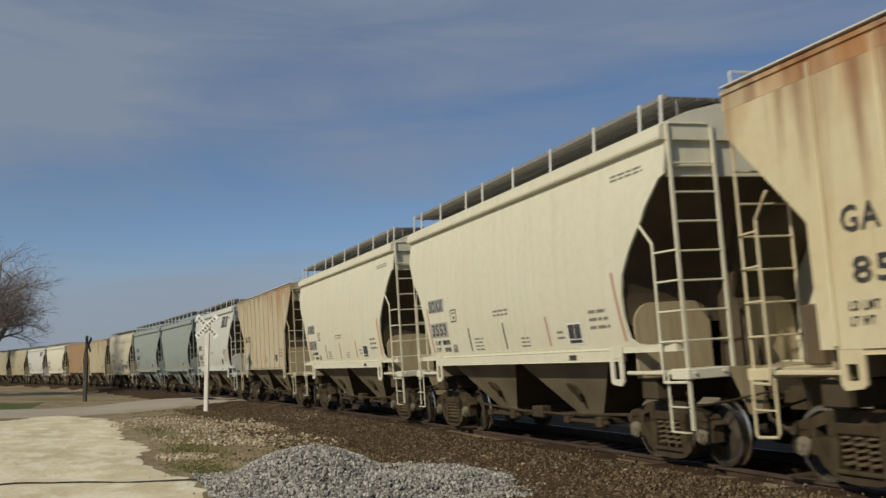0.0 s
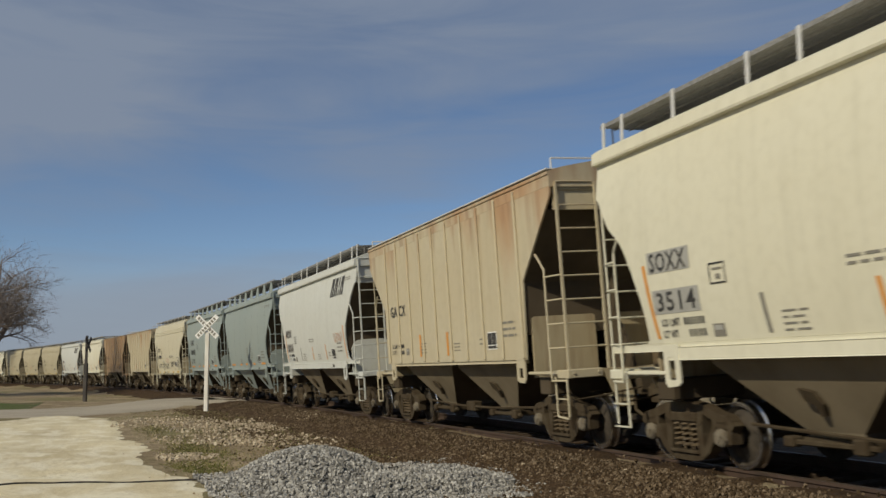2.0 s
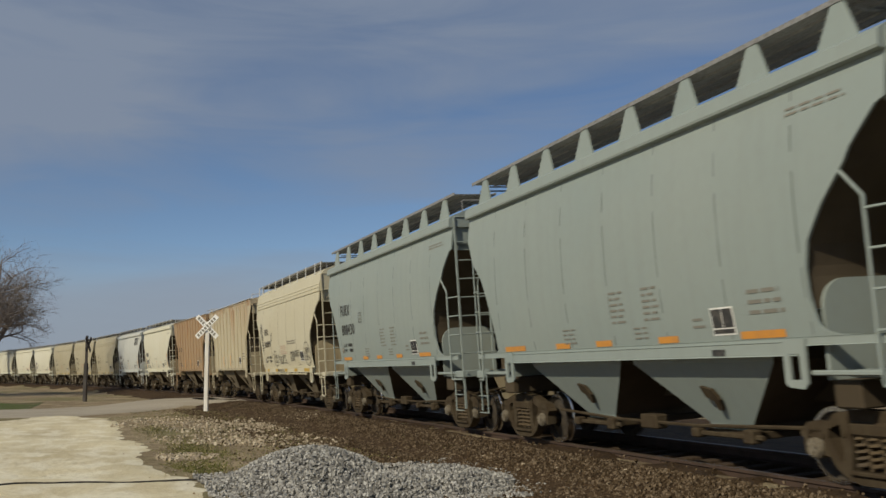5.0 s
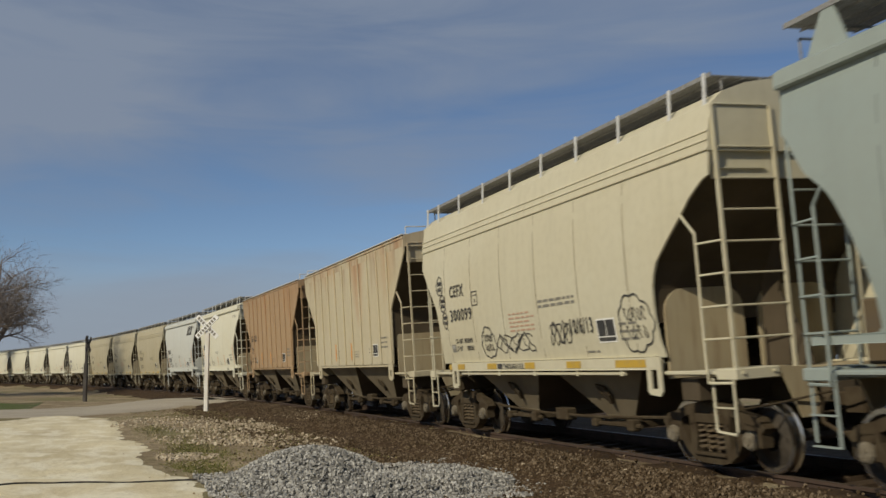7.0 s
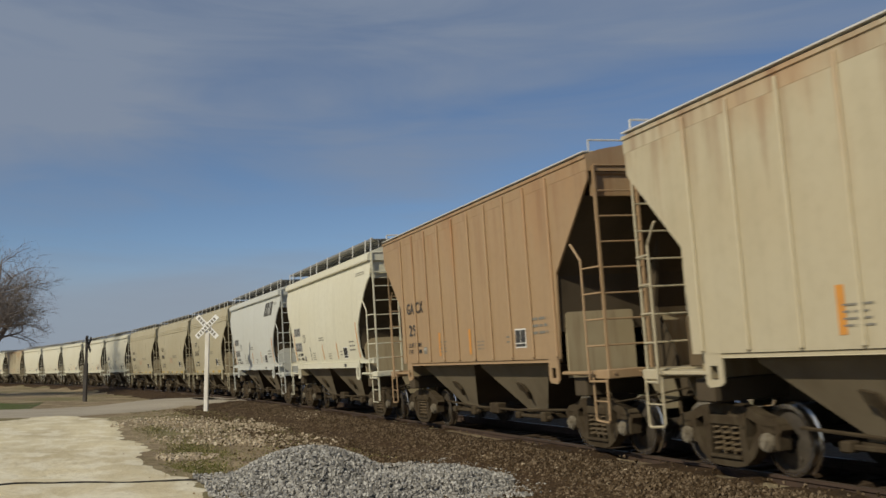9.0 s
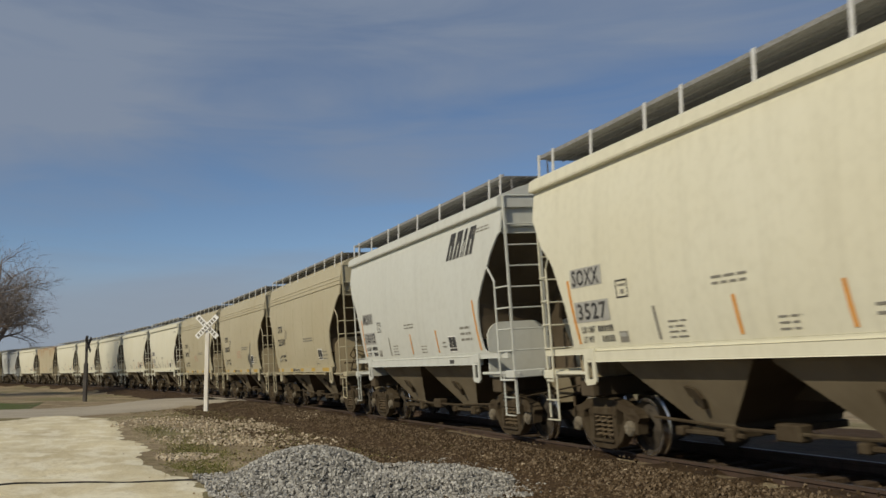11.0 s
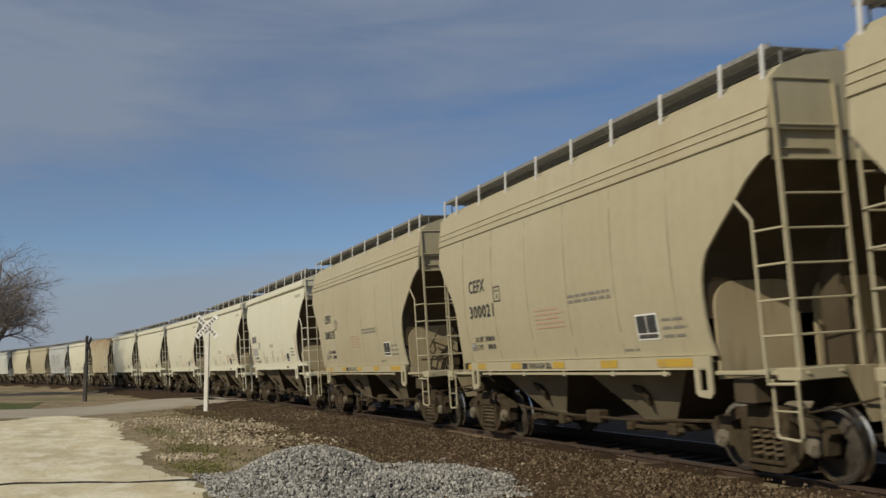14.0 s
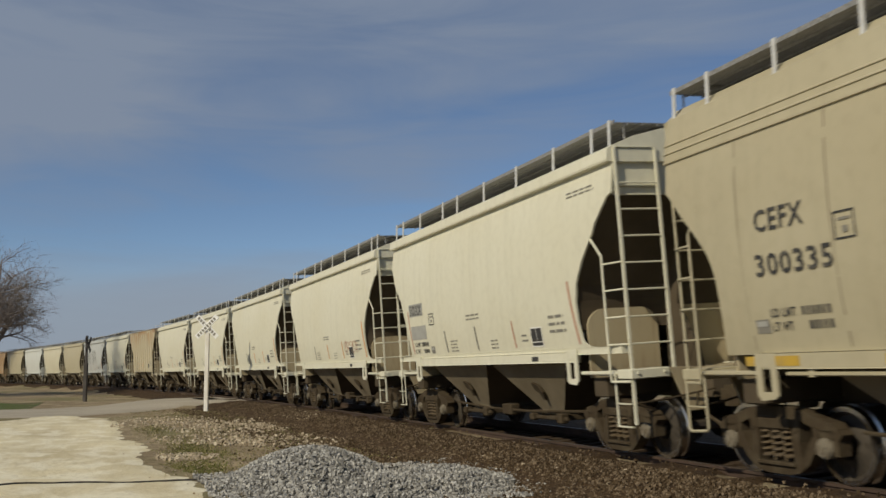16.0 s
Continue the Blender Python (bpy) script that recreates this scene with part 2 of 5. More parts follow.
# ---- hopper cars: +X is the way they run, -Y faces the camera ----
TOP_X, Z_EAVE = 5.58, 4.42
SIDE_LOW = {"smooth": 1.69, "grooved": 1.535, "zigzag": 1.68, "ribbed": 1.565}
SILL_LOW = {"smooth": 1.475, "grooved": 1.35, "zigzag": 1.49, "ribbed": 1.485}
# how far the ends of the side sheets are cut back (metres) at a height, front and rear
CUT = {
    ("smooth", 1): ((1.66, 1.685, 1.72, 1.80, 2.10, 2.40, 2.70, 3.05, 3.36, 3.42, 3.55, 3.93, 3.94), (0.0, 0.85, 1.10, 1.24, 1.30, 1.29, 1.21, 0.95, 0.64, 0.58, 0.50, 0.10, 0.0)),
    ("smooth", -1): ((1.66, 1.69, 1.75, 2.03, 2.35, 2.73, 3.05, 3.20, 3.41, 3.88, 3.89), (0.0, 1.05, 1.13, 1.13, 1.06, 0.91, 0.74, 0.62, 0.35, 0.05, 0.0)),
    ("grooved", 1): ((1.50, 1.74, 2.0, 2.23, 2.45, 2.62, 2.80, 3.05, 3.27, 3.40, 3.52, 3.72, 3.73), (1.43, 1.48, 1.49, 1.48, 1.45, 1.39, 1.28, 0.98, 0.70, 0.55, 0.42, 0.10, 0.0)),
    ("grooved", -1): ((1.50, 1.75, 2.1, 2.45, 2.65, 2.80, 3.05, 3.27, 3.62, 3.63), (0.88, 0.92, 0.95, 0.93, 0.87, 0.79, 0.58, 0.36, 0.05, 0.0)),
    ("ribbed", 1): ((1.5, 2.93, 4.26), (1.38, 1.30, 0.0)),
    ("ribbed", -1): ((1.5, 2.90, 4.10), (1.24, 1.22, 0.0)),
}
WHEEL_R, BASE, TRUCK_X = 0.44, 1.71, 4.45


def y_side(z, flat):
    if flat:
        return 1.55
    t = (z - 2.95) / 1.5
    return 1.60 - 0.135 * abs(t) ** 2.2


def x_side(z, kind, d=1):
    """Half length of the side sheet at a height: its ends are cut away."""
    zs, cut = CUT["smooth" if kind == "zigzag" else kind, d]
    return TOP_X - (float(np.interp(z, zs, cut)) if zs[0] <= z <= zs[-1] else 0.0)


def deepest(kind, d):
    return max(CUT["smooth" if kind == "zigzag" else kind, d][1])


def side_sheet(kind, sgn):
    bm = bmesh.new()
    flat = kind == "ribbed"
    low = SIDE_LOW[kind] - 0.02
    zs = [low + (Z_EAVE - low) * i / 64 for i in range(65)]
    cols = 14
    grid = []
    for skin in (0.0, 0.035):
        rows = []
        for z in zs:
            # Far sheet left uncut: unseen, it shuts light and sky out of the cavities.
            xf, xr = (x_side(z, kind, 1), x_side(z, kind, -1)) if sgn < 0 else (TOP_X, TOP_X)
            rows.append([bm.verts.new((-xr + (xf + xr) * j / cols, sgn * (y_side(z, flat) - skin), z)) for j in range(cols + 1)])
        grid.append(rows)
    for k, rows in enumerate(grid):
        for a, b in zip(rows, rows[1:]):
            for j in range(cols):
                bm.faces.new((a[j], a[j + 1], b[j + 1], b[j]))
    for f in bm.faces:
        f.smooth = True
    o, n = ([[bm.verts.new(v.co) for v in r] for r in rows] for rows in grid)
    for i in range(len(zs) - 1):
        for j in (0, cols):
            bm.faces.new((o[i][j], o[i + 1][j], n[i + 1][j], n[i][j]))
    for i in (0, len(zs) - 1):
        for j in range(cols):
            bm.faces.new((o[i][j], o[i][j + 1], n[i][j + 1], n[i][j]))
    for v in [v for v in bm.verts if not v.link_faces]:
        bm.verts.remove(v)
    return bm


def ribs():
    """Places of the upright ribs of an old flat-sided car: x and the lower end."""
    for i in range(10):
        yield 0.03 + 0.915 * (i - 4.5), SIDE_LOW["ribbed"]


def roof(kind):
    bm = bmesh.new()
    sec = []
    if kind == "ribbed":
        sec = [(1.545, 4.40), (1.553, 4.42), (1.553, 4.60), (1.575, 4.61), (1.575, 4.66), (1.30, 4.74), (0.60, 4.86), (0.0, 4.88)]
    elif kind == "grooved":
        sec = [(1.53, 4.04), (1.560, 4.05), (1.560, 4.075), (1.54, 4.08), (1.532, 4.165), (1.548, 4.175), (1.546, 4.19), (1.527, 4.20), (1.517, 4.275), (1.532, 4.285),
               (1.53, 4.30), (1.51, 4.31), (1.44, 4.64), (1.25, 4.80), (0.9, 4.92), (0.5, 4.98), (0.0, 5.0)]
    else:
        sec = [(1.49, 4.41), (1.56, 4.42), (1.57, 4.45), (1.55, 4.60), (1.45, 4.66), (1.1, 4.80), (0.6, 4.92), (0.0, 4.96)]
    full = sec + [(-y, z) for y, z in sec[-2::-1]]
    e = TOP_X + 0.02
    slab(bm, [(-e, y, z) for y, z in full], (2 * e, 0, 0))
    return bm


def end_panel(kind, d):
    bm = bmesh.new()
    zt, zl = (4.70, 4.02) if kind == "ribbed" else (4.85, 3.70 if kind == "grooved" else 3.92)
    slab(bm, [(d * (TOP_X - 0.04), y, z) for y, z in ((-1.46, zl), (1.46, zl), (1.46, 4.44), (0.9, zt - 0.1), (0, zt), (-0.9, zt - 0.1), (-1.46, 4.44))], (-0.04 * d, 0, 0))
    x0, x1 = sorted((d * (TOP_X - 0.05), d * (TOP_X - 0.005)))
    for z in ((4.36,) if kind == "ribbed" else (4.42, zl + 0.12)):
        box(bm, x0, x1, -1.40, -0.70, z, z + 0.025)
    return bm


def slope_sheet(kind, d):
    """The end sheet that runs down and in behind the cut-away side ends."""
    bm = bmesh.new()
    deep, rows = TOP_X, []
    for k in range(19):
        z = 4.05 - k * 0.115
        deep = min(deep, x_side(z, kind, d))
        x = d * min(deep - 0.03, TOP_X - 0.09)
        y = y_side(z, kind == "ribbed") - 0.045
        rows.append([bm.verts.new((x, -y, z)), bm.verts.new((x, y, z)), bm.verts.new((x - 0.04 * d, y, z + 0.02)), bm.verts.new((x - 0.04 * d, -y, z + 0.02))])
    for a, b in zip(rows, rows[1:]):
        for q in range(4):
            bm.faces.new((a[q], a[(q + 1) % 4], b[(q + 1) % 4], b[q]))
    bm.faces.new(rows[0])
    bm.faces.new(rows[-1])
    return bm


def bulkhead(kind, d, s):
    """One of the two round-shouldered plates that stand under the slope sheet, beside the centre web."""
    bm = bmesh.new()
    x = d * (TOP_X - deepest(kind, d) + 0.02)
    top, r = (2.44 if kind == "grooved" else 2.30), (0.06 if kind == "ribbed" else 0.30)
    y0, y1 = 0.13, 1.40
    arc = []
    for cy, a0 in ((y1 - r, 0.0), (y0 + r, math.pi / 2)):
        arc += [(x, s * (cy + r * math.cos(a0 + k * math.pi / 12)), top - r + r * math.sin(a0 + k * math.pi / 12)) for k in range(7)]
    slab(bm, [(x, s * y1, 1.22)] + arc + [(x, s * y0, 1.22)], (-0.05 * d, 0, 0))
    return bm


def hopper_bay(xc, half_top, half_low):
    bm = bmesh.new()
    lv = ((1.60, half_top, 1.36), (1.42, half_top - 0.02, 1.34), (0.60, half_low, 0.88), (0.50, half_low, 0.85))
    rings = [[bm.verts.new((xc + i * hx, j * hy, z)) for i, j in ((-1, -1), (1, -1), (1, 1), (-1, 1))] for z, hx, hy in lv]
    for a, b in zip(rings, rings[1:]):
        for k in range(4):
            f = bm.faces.new((a[k], a[(k + 1) % 4], b[(k + 1) % 4], b[k]))
            # End faces get the darker second material, which paints their underside shade.
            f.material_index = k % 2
    bm.faces.new(rings[-1])
    bm.faces.new(rings[0])
    return bm


def gate(xc):
    bm = bmesh.new()
    box(bm, xc - 0.55, xc + 0.55, -0.88, 0.88, 0.42, 0.52, 0.01)
    rod(bm, (xc - 0.75, -0.96, 0.46), (xc + 0.75, -0.96, 0.46), 0.035)
    box(bm, xc + 0.42, xc + 0.62, -1.04, -0.88, 0.38, 0.56, 0.02)
    box(bm, xc - 0.72, xc - 0.55, -1.04, -0.88, 0.40, 0.53, 0.02)
    return bm


def ladder(d, s, kind, mat, car):
    """End ladder at one corner: two stiles and the rungs between them."""
    bm = bmesh.new()
    x = d * (TOP_X + 0.03)
    z1 = 4.62 if kind != "ribbed" else 4.48
    yi = {"smooth": 0.76, "zigzag": 0.76, "grooved": 0.58, "ribbed": 0.72}[kind]
    for y, z0 in ((1.46, 0.56 if kind in ("smooth", "zigzag") else 1.22), (yi, 1.30)):
        bar(bm, (x, s * y, z0), (x, s * y, z1), 0.045, 0.010, (1, 0, 0))
        bar(bm, (x + 0.018 * d, s * (y - 0.015), z0), (x + 0.018 * d, s * (y - 0.015), z1), 0.036, 0.010, (0, 1, 0))
    pipe(bm, [(x, s * 1.46, z1 - 0.03), (x, s * 1.42, z1 + 0.01), (x, s * (yi + 0.04), z1 + 0.01), (x, s * yi, z1 - 0.03)], 0.016)
    lad = part("ladder", bm, mat, car)
    for i in range(7):
        z = 1.72 + i * 0.395
        bm = bmesh.new()
        rod(bm, (x, s * 1.47, z), (x, s * (yi - 0.01), z), 0.014)
        part("rung", bm, mat, lad)


def side_ladder(d, s, kind, mat, car):
    bm = bmesh.new()
    xp, xc, y = d * (TOP_X - 0.40), d * (TOP_X + 0.03), s * 1.56
    pipe(bm, [(d * (TOP_X - 0.66), s * 1.58, 3.34), (xp, y, 3.05), (xp, y, 1.40), (d * (TOP_X - 0.38), y, 1.18), (xc, s * 1.48, 1.18)], 0.02)
    lad = part("side_ladder", bm, mat, car)
    for i in range(4):
        z = 1.72 + i * 0.40
        bm = bmesh.new()
        rod(bm, (xp, y, z), (xc, s * 1.48, z), 0.015)
        part("rung", bm, mat, lad)


def step(d, s, kind):
    bm = bmesh.new()
    x0, x1, y = d * (TOP_X - 0.38), d * (TOP_X + 0.03), s * 1.50
    if kind in ("smooth", "zigzag"):
        bar(bm, (x0, y, 1.3), (x0, y, 0.52), 0.04, 0.016, (1, 0, 0))
        for z in (0.53, 0.86):
            bar(bm, (x0, y, z), (x1, y, z), 0.05, 0.016, (0, 1, 0))
    else:
        pipe(bm, [(x0, y, 1.24), (x0, y, 0.62), (x0 + 0.03 * d, y, 0.58), (x1 - 0.03 * d, y, 0.56), (x1, y, 0.60), (x1, y, 1.24)], 0.019)
        bar(bm, (x0, y, 0.88), (x1, y, 0.88), 0.05, 0.016, (0, 1, 0))
    return bm


def side_sill(s, kind):
    """The long side sill, its corner strips, and the slotted jacking brackets near its ends."""
    bm = bmesh.new()
    lo, hi = SILL_LOW[kind], SIDE_LOW[kind]
    mid = lo + (0.0 if kind in ("grooved", "ribbed") else (hi - lo) * 0.55)
    if mid > lo:
        box(bm, -TOP_X + 0.1, TOP_X - 0.1, s * 1.40, s * 1.505, mid, hi + 0.01, 0.008)
    box(bm, -3.98, 3.98, s * 1.41, s * 1.535, lo, hi - 0.004 if kind == "grooved" else mid + 0.05, 0.01)
    for d in (-1, 1):
        a, b, z0, z1 = d * 3.74, d * 4.10, lo - 0.36, hi - 0.01
        y0, y1 = s * 1.545, s * 1.515
        w = 0.10 * d
        slab(bm, [(a, y0, z1), (b, y0, z1), (b, y0, z1 - 0.16), (a, y0, z1 - 0.16)], (0, y1 - y0, 0))
        slab(bm, [(a, y0, z1 - 0.16), (a + w, y0, z1 - 0.16), (a + w, y0, z0 + 0.10), (a + w * 0.6, y0, z0 + 0.02), (a, y0, z0 + 0.06)], (0, y1 - y0, 0))
        slab(bm, [(b - w, y0, z1 - 0.16), (b, y0, z1 - 0.16), (b, y0, z0 + 0.06), (b - w * 0.6, y0, z0), (b - w, y0, z0 + 0.10)], (0, y1 - y0, 0))
        slab(bm, [(a + w, y0, z0 + 0.10), (b - w, y0, z0 + 0.10), (b - w * 0.6, y0, z0), (a + w * 0.6, y0, z0 + 0.02)], (0, y1 - y0, 0))
        rod(bm, (b, s * 1.46, 1.30), (d * (TOP_X - 0.1), s * 1.46, 1.30), 0.03)
        # Unseen far-side plate, added to block sky below the sheet's corner.
        if s > 0:
            box(bm, *sorted((b, d * (TOP_X - 0.06))), 1.42, 1.47, 1.31, hi, 0.008)
    return bm


def platform(d, s):
    """The end platform's corner piece and its sill face at one side."""
    bm = bmesh.new()
    x0, x1 = sorted((d * (TOP_X - 0.95), d * (TOP_X + 0.07)))
    box(bm, x0, x1, *sorted((s * 0.80, s * 1.46)), 1.26, 1.33, 0.01)
    x0, x1 = sorted((d * (TOP_X - 0.30), d * (TOP_X + 0.10)))
    box(bm, x0, x1, *sorted((s * 0.86, s * 1.505)), 1.215, 1.355, 0.012)
    for y in (0.95, 1.40):
        rod(bm, (d * (TOP_X + 0.10), s * y, 1.30), (d * (TOP_X + 0.125), s * y, 1.30), 0.02)
    return bm


def draft_plate(d):
    """Dusty middle of the end: the cross plate over the coupler and its tapered striker plates."""
    bm = bmesh.new()
    x0, x1 = sorted((d * (TOP_X - 0.95), d * (TOP_X + 0.04)))
    box(bm, x0, x1, -0.80, 0.80, 1.20, 1.31, 0.01)
    x = d * (TOP_X + 0.06)
    for s in (-1, 1):
        slab(bm, [(x, s * 0.86, 1.35), (x, s * 0.42, 1.31), (x, s * 0.26, 0.70), (x, s * 0.58, 0.70)], (0.035 * d, 0, 0))
    return bm


def centre_sill():
    bm = bmesh.new()
    box(bm, -5.75, 5.75, -0.20, 0.20, 0.86, 1.22, 0.01)
    for d in (-1, 1):
        box(bm, d * TRUCK_X - 0.2, d * TRUCK_X + 0.2, -1.35, 1.35, 0.92, 1.22, 0.02)
        slab(bm, [(d * 4.36, -0.03, 1.2), (d * 5.3, -0.03, 1.2), (d * 5.2, -0.03, 1.6), (d * 4.75, -0.03, 2.3), (d * 5.0, -0.03, 3.4), (d * 4.42, -0.03, 2.42)], (0, 0.06, 0))
    return bm


def coupler(d):
    bm = bmesh.new()
    box(bm, min(d * 5.7, d * 6.02), max(d * 5.7, d * 6.02), -0.08, 0.08, 0.80, 0.98, 0.02)
    slab(bm, [(d * 5.95, -0.16, 0.74), (d * 6.20, -0.13, 0.74), (d * 6.24, 0.0, 0.74), (d * 6.12, 0.13, 0.74), (d * 5.95, 0.16, 0.74)], (0, 0, 0.30))
    pipe(bm, [(d * 5.65, -0.3, 0.86), (d * 5.75, -0.34, 0.62), (d * 6.0, -0.30, 0.50), (d * 6.2, -0.22, 0.52)], 0.03)
    pipe(bm, [(d * 5.48, -1.42, 1.05), (d * 5.6, -1.38, 0.86), (d * 5.66, -0.9, 0.90), (d * 5.8, -0.2, 1.0)], 0.016)
    return bm


def running_board(s, zig):
    """See-through grating: edge bars, long bearers and close cross bars."""
    bm = bmesh.new()
    z = 5.12 if zig else 5.0
    e = TOP_X - 0.02
    for y in (0.40, 1.37):
        box(bm, -e, e, s * y - 0.012, s * y + 0.012, z - 0.012, z + 0.045)
    for y in (0.62, 0.88, 1.14):
        box(bm, -e, e, s * y - 0.010, s * y + 0.010, z - 0.03, z)
    for i in range(118):
        x = -e + (i + 0.5) * 2 * e / 118
        bar(bm, (x, s * 0.40, z + 0.008), (x, s * 1.37, z + 0.008), 0.080, 0.012, (1, 0, 0))
    return bm


def board_post(x, s, zig):
    bm = bmesh.new()
    if zig:
        slab(bm, [(x - 0.33, s * 1.41, 4.62), (x + 0.33, s * 1.41, 4.62), (x + 0.10, s * 1.37, 5.13), (x - 0.06, s * 1.37, 5.13)], (0, -s * 0.03, 0))
    else:
        bar(bm, (x, s * 1.42, 4.62), (x, s * 1.39, 5.06), 0.06, 0.02, (1, 0, 0))
    return bm


def end_walk(d):
    bm = bmesh.new()
    z = 4.97
    x0, x1 = d * (TOP_X - 0.05), d * (TOP_X - 0.52)
    box(bm, min(x0, x1), max(x0, x1), -0.60, 0.60, z, z + 0.02)
    for x in (x0, x1):
        rod(bm, (x, -1.2, z + 0.03), (x, 1.2, z + 0.03), 0.016)
    for y in (-1.2, 1.2):
        rod(bm, (x0, y, z + 0.03), (x0, y, 4.62), 0.014)
    return bm


def low_walk(kind):
    """The thin roof walk of the old ribbed cars, with its edge rail."""
    bm = bmesh.new()
    for s in (-1, 1):
        box(bm, -TOP_X, TOP_X, s * 1.28, s * 1.58, 4.70, 4.72)
        for i in range(9):
            x = -TOP_X + 0.3 + i * (2 * TOP_X - 0.6) / 8
            box(bm, x - 0.03, x + 0.03, s * 1.35, s * 1.50, 4.60, 4.70)
    for d in (-1, 1):
        rod(bm, (d * (TOP_X - 0.05), -1.45, 4.90), (d * (TOP_X - 0.05), 1.45, 4.90), 0.016)
        for s in (-1, 1):
            rod(bm, (d * (TOP_X - 0.05), s * 1.45, 4.5), (d * (TOP_X - 0.05), s * 1.45, 4.90), 0.016)
    return bm


def beam(bm, pts, w, y0, depth):
    """A cast member of even width w that follows points (x, z), depth thick."""
    top, low = [], []
    for i, (x, z) in enumerate(pts):
        a, b = pts[max(i - 1, 0)], pts[min(i + 1, len(pts) - 1)]
        dx, dz = b[0] - a[0], b[1] - a[1]
        n = math.hypot(dx, dz)
        top.append((x - dz / n * w / 2, y0, z + dx / n * w / 2))
        low.append((x + dz / n * w / 2, y0, z - dx / n * w / 2))
    for i in range(len(pts) - 1):
        slab(bm, [top[i], top[i + 1], low[i + 1], low[i]], (0, depth, 0))


def side_frame(s):
    """Cast side frame: arched top chord, sagging bottom chord, two columns and the bearing jaws."""
    bm = bmesh.new()
    h = BASE / 2
    y, dp = s * 1.09, -s * 0.17
    beam(bm, [(-h - 0.22, 0.55), (-h - 0.10, 0.66), (-h + 0.12, 0.70), (-0.46, 0.79), (-0.2, 0.82), (0.2, 0.82), (0.46, 0.79), (h - 0.12, 0.70), (h + 0.10, 0.66), (h + 0.22, 0.55)], 0.13, y, dp)
    beam(bm, [(-h + 0.16, 0.52), (-0.52, 0.28), (-0.36, 0.18), (-0.2, 0.15), (0.2, 0.15), (0.36, 0.18), (0.52, 0.28), (h - 0.16, 0.52)], 0.12, y - dp * 0.05, dp)
    for d in (-1, 1):
        beam(bm, [(d * 0.40, 0.16), (d * 0.36, 0.48), (d * 0.40, 0.80)], 0.13, y - dp * 0.08, dp)
        for e in (-1, 1):
            beam(bm, [(d * h + e * 0.165, 0.66), (d * h + e * 0.15, 0.36)], 0.08, y - dp * 0.02, dp)
        slab(bm, [(d * h - 0.13, y, 0.64), (d * h + 0.13, y, 0.64), (d * h + 0.09, y, 0.54), (d * h - 0.09, y, 0.54)], (0, dp * 1.1, 0))
        rod(bm, (d * 0.39, y, 0.62), (d * 0.39, y + s * 0.03, 0.62), 0.035, 8)
    box(bm, -0.30, 0.30, *sorted((s * 0.95, s * 1.13)), 0.60, 0.76, 0.03)
    box(bm, -0.34, 0.34, *sorted((s * 0.92, s * 1.14)), 0.19, 0.235, 0.01)
    return bm


def spring(x, s):
    """One coil spring, wound round upwards."""
    bm = bmesh.new()
    n, turns = 9, 5.0
    pts = [(x + 0.078 * math.cos(k * 2 * math.pi / n), s * 1.03 + 0.078 * math.sin(k * 2 * math.pi / n), 0.25 + 0.35 * k / (n * turns)) for k in range(int(n * turns) + 1)]
    pipe(bm, pts, 0.021, 5)
    return bm


def bearing(x, s):
    """Bearing housing with its bolted end cap."""
    bm = bmesh.new()
    rod(bm, (x, s * 1.00, WHEEL_R), (x, s * 1.13, WHEEL_R), 0.118, 14)
    rod(bm, (x, s * 1.13, WHEEL_R), (x, s * 1.155, WHEEL_R), 0.098, 14)
    rod(bm, (x, s * 1.155, WHEEL_R), (x, s * 1.17, WHEEL_R), 0.05, 10)
    for k in range(3):
        a = k * 2.094 + 0.5
        px, pz = x + 0.062 * math.cos(a), WHEEL_R + 0.062 * math.sin(a)
        rod(bm, (px, s * 1.15, pz), (px, s * 1.178, pz), 0.017, 6)
    return bm


def wheelset():
    bm = bmesh.new()
    rod(bm, (0, -1.05, 0), (0, 1.05, 0), 0.08, 8)
    n = 28
    for s in (-1, 1):
        ring = [(0.10, 0.64), (0.16, 0.80), (0.34, 0.74), (0.385, 0.80), (WHEEL_R, 0.80), (WHEEL_R + 0.004, 0.70), (WHEEL_R + 0.028, 0.685), (WHEEL_R + 0.02, 0.66), (0.385, 0.66), (0.33, 0.70), (0.16, 0.66)]
        vs = [[bm.verts.new((r * math.cos(2 * math.pi * k / n), s * y, r * math.sin(2 * math.pi * k / n))) for r, y in ring] for k in range(n)]
        for k in range(n):
            a, b = vs[k], vs[(k + 1) % n]
            for i in range(len(ring)):
                j = (i + 1) % len(ring)
                f = bm.faces.new((a[i], a[j], b[j], b[i]))
                f.material_index = 1 if i in (3, 4, 5) else 0
        for k in range(4):
            a = k * math.pi / 2 + 0.3
            rod(bm, (0.26 * math.cos(a), s * 0.74, 0.26 * math.sin(a)), (0.26 * math.cos(a), s * 0.775, 0.26 * math.sin(a)), 0.03, 6)
    return bm


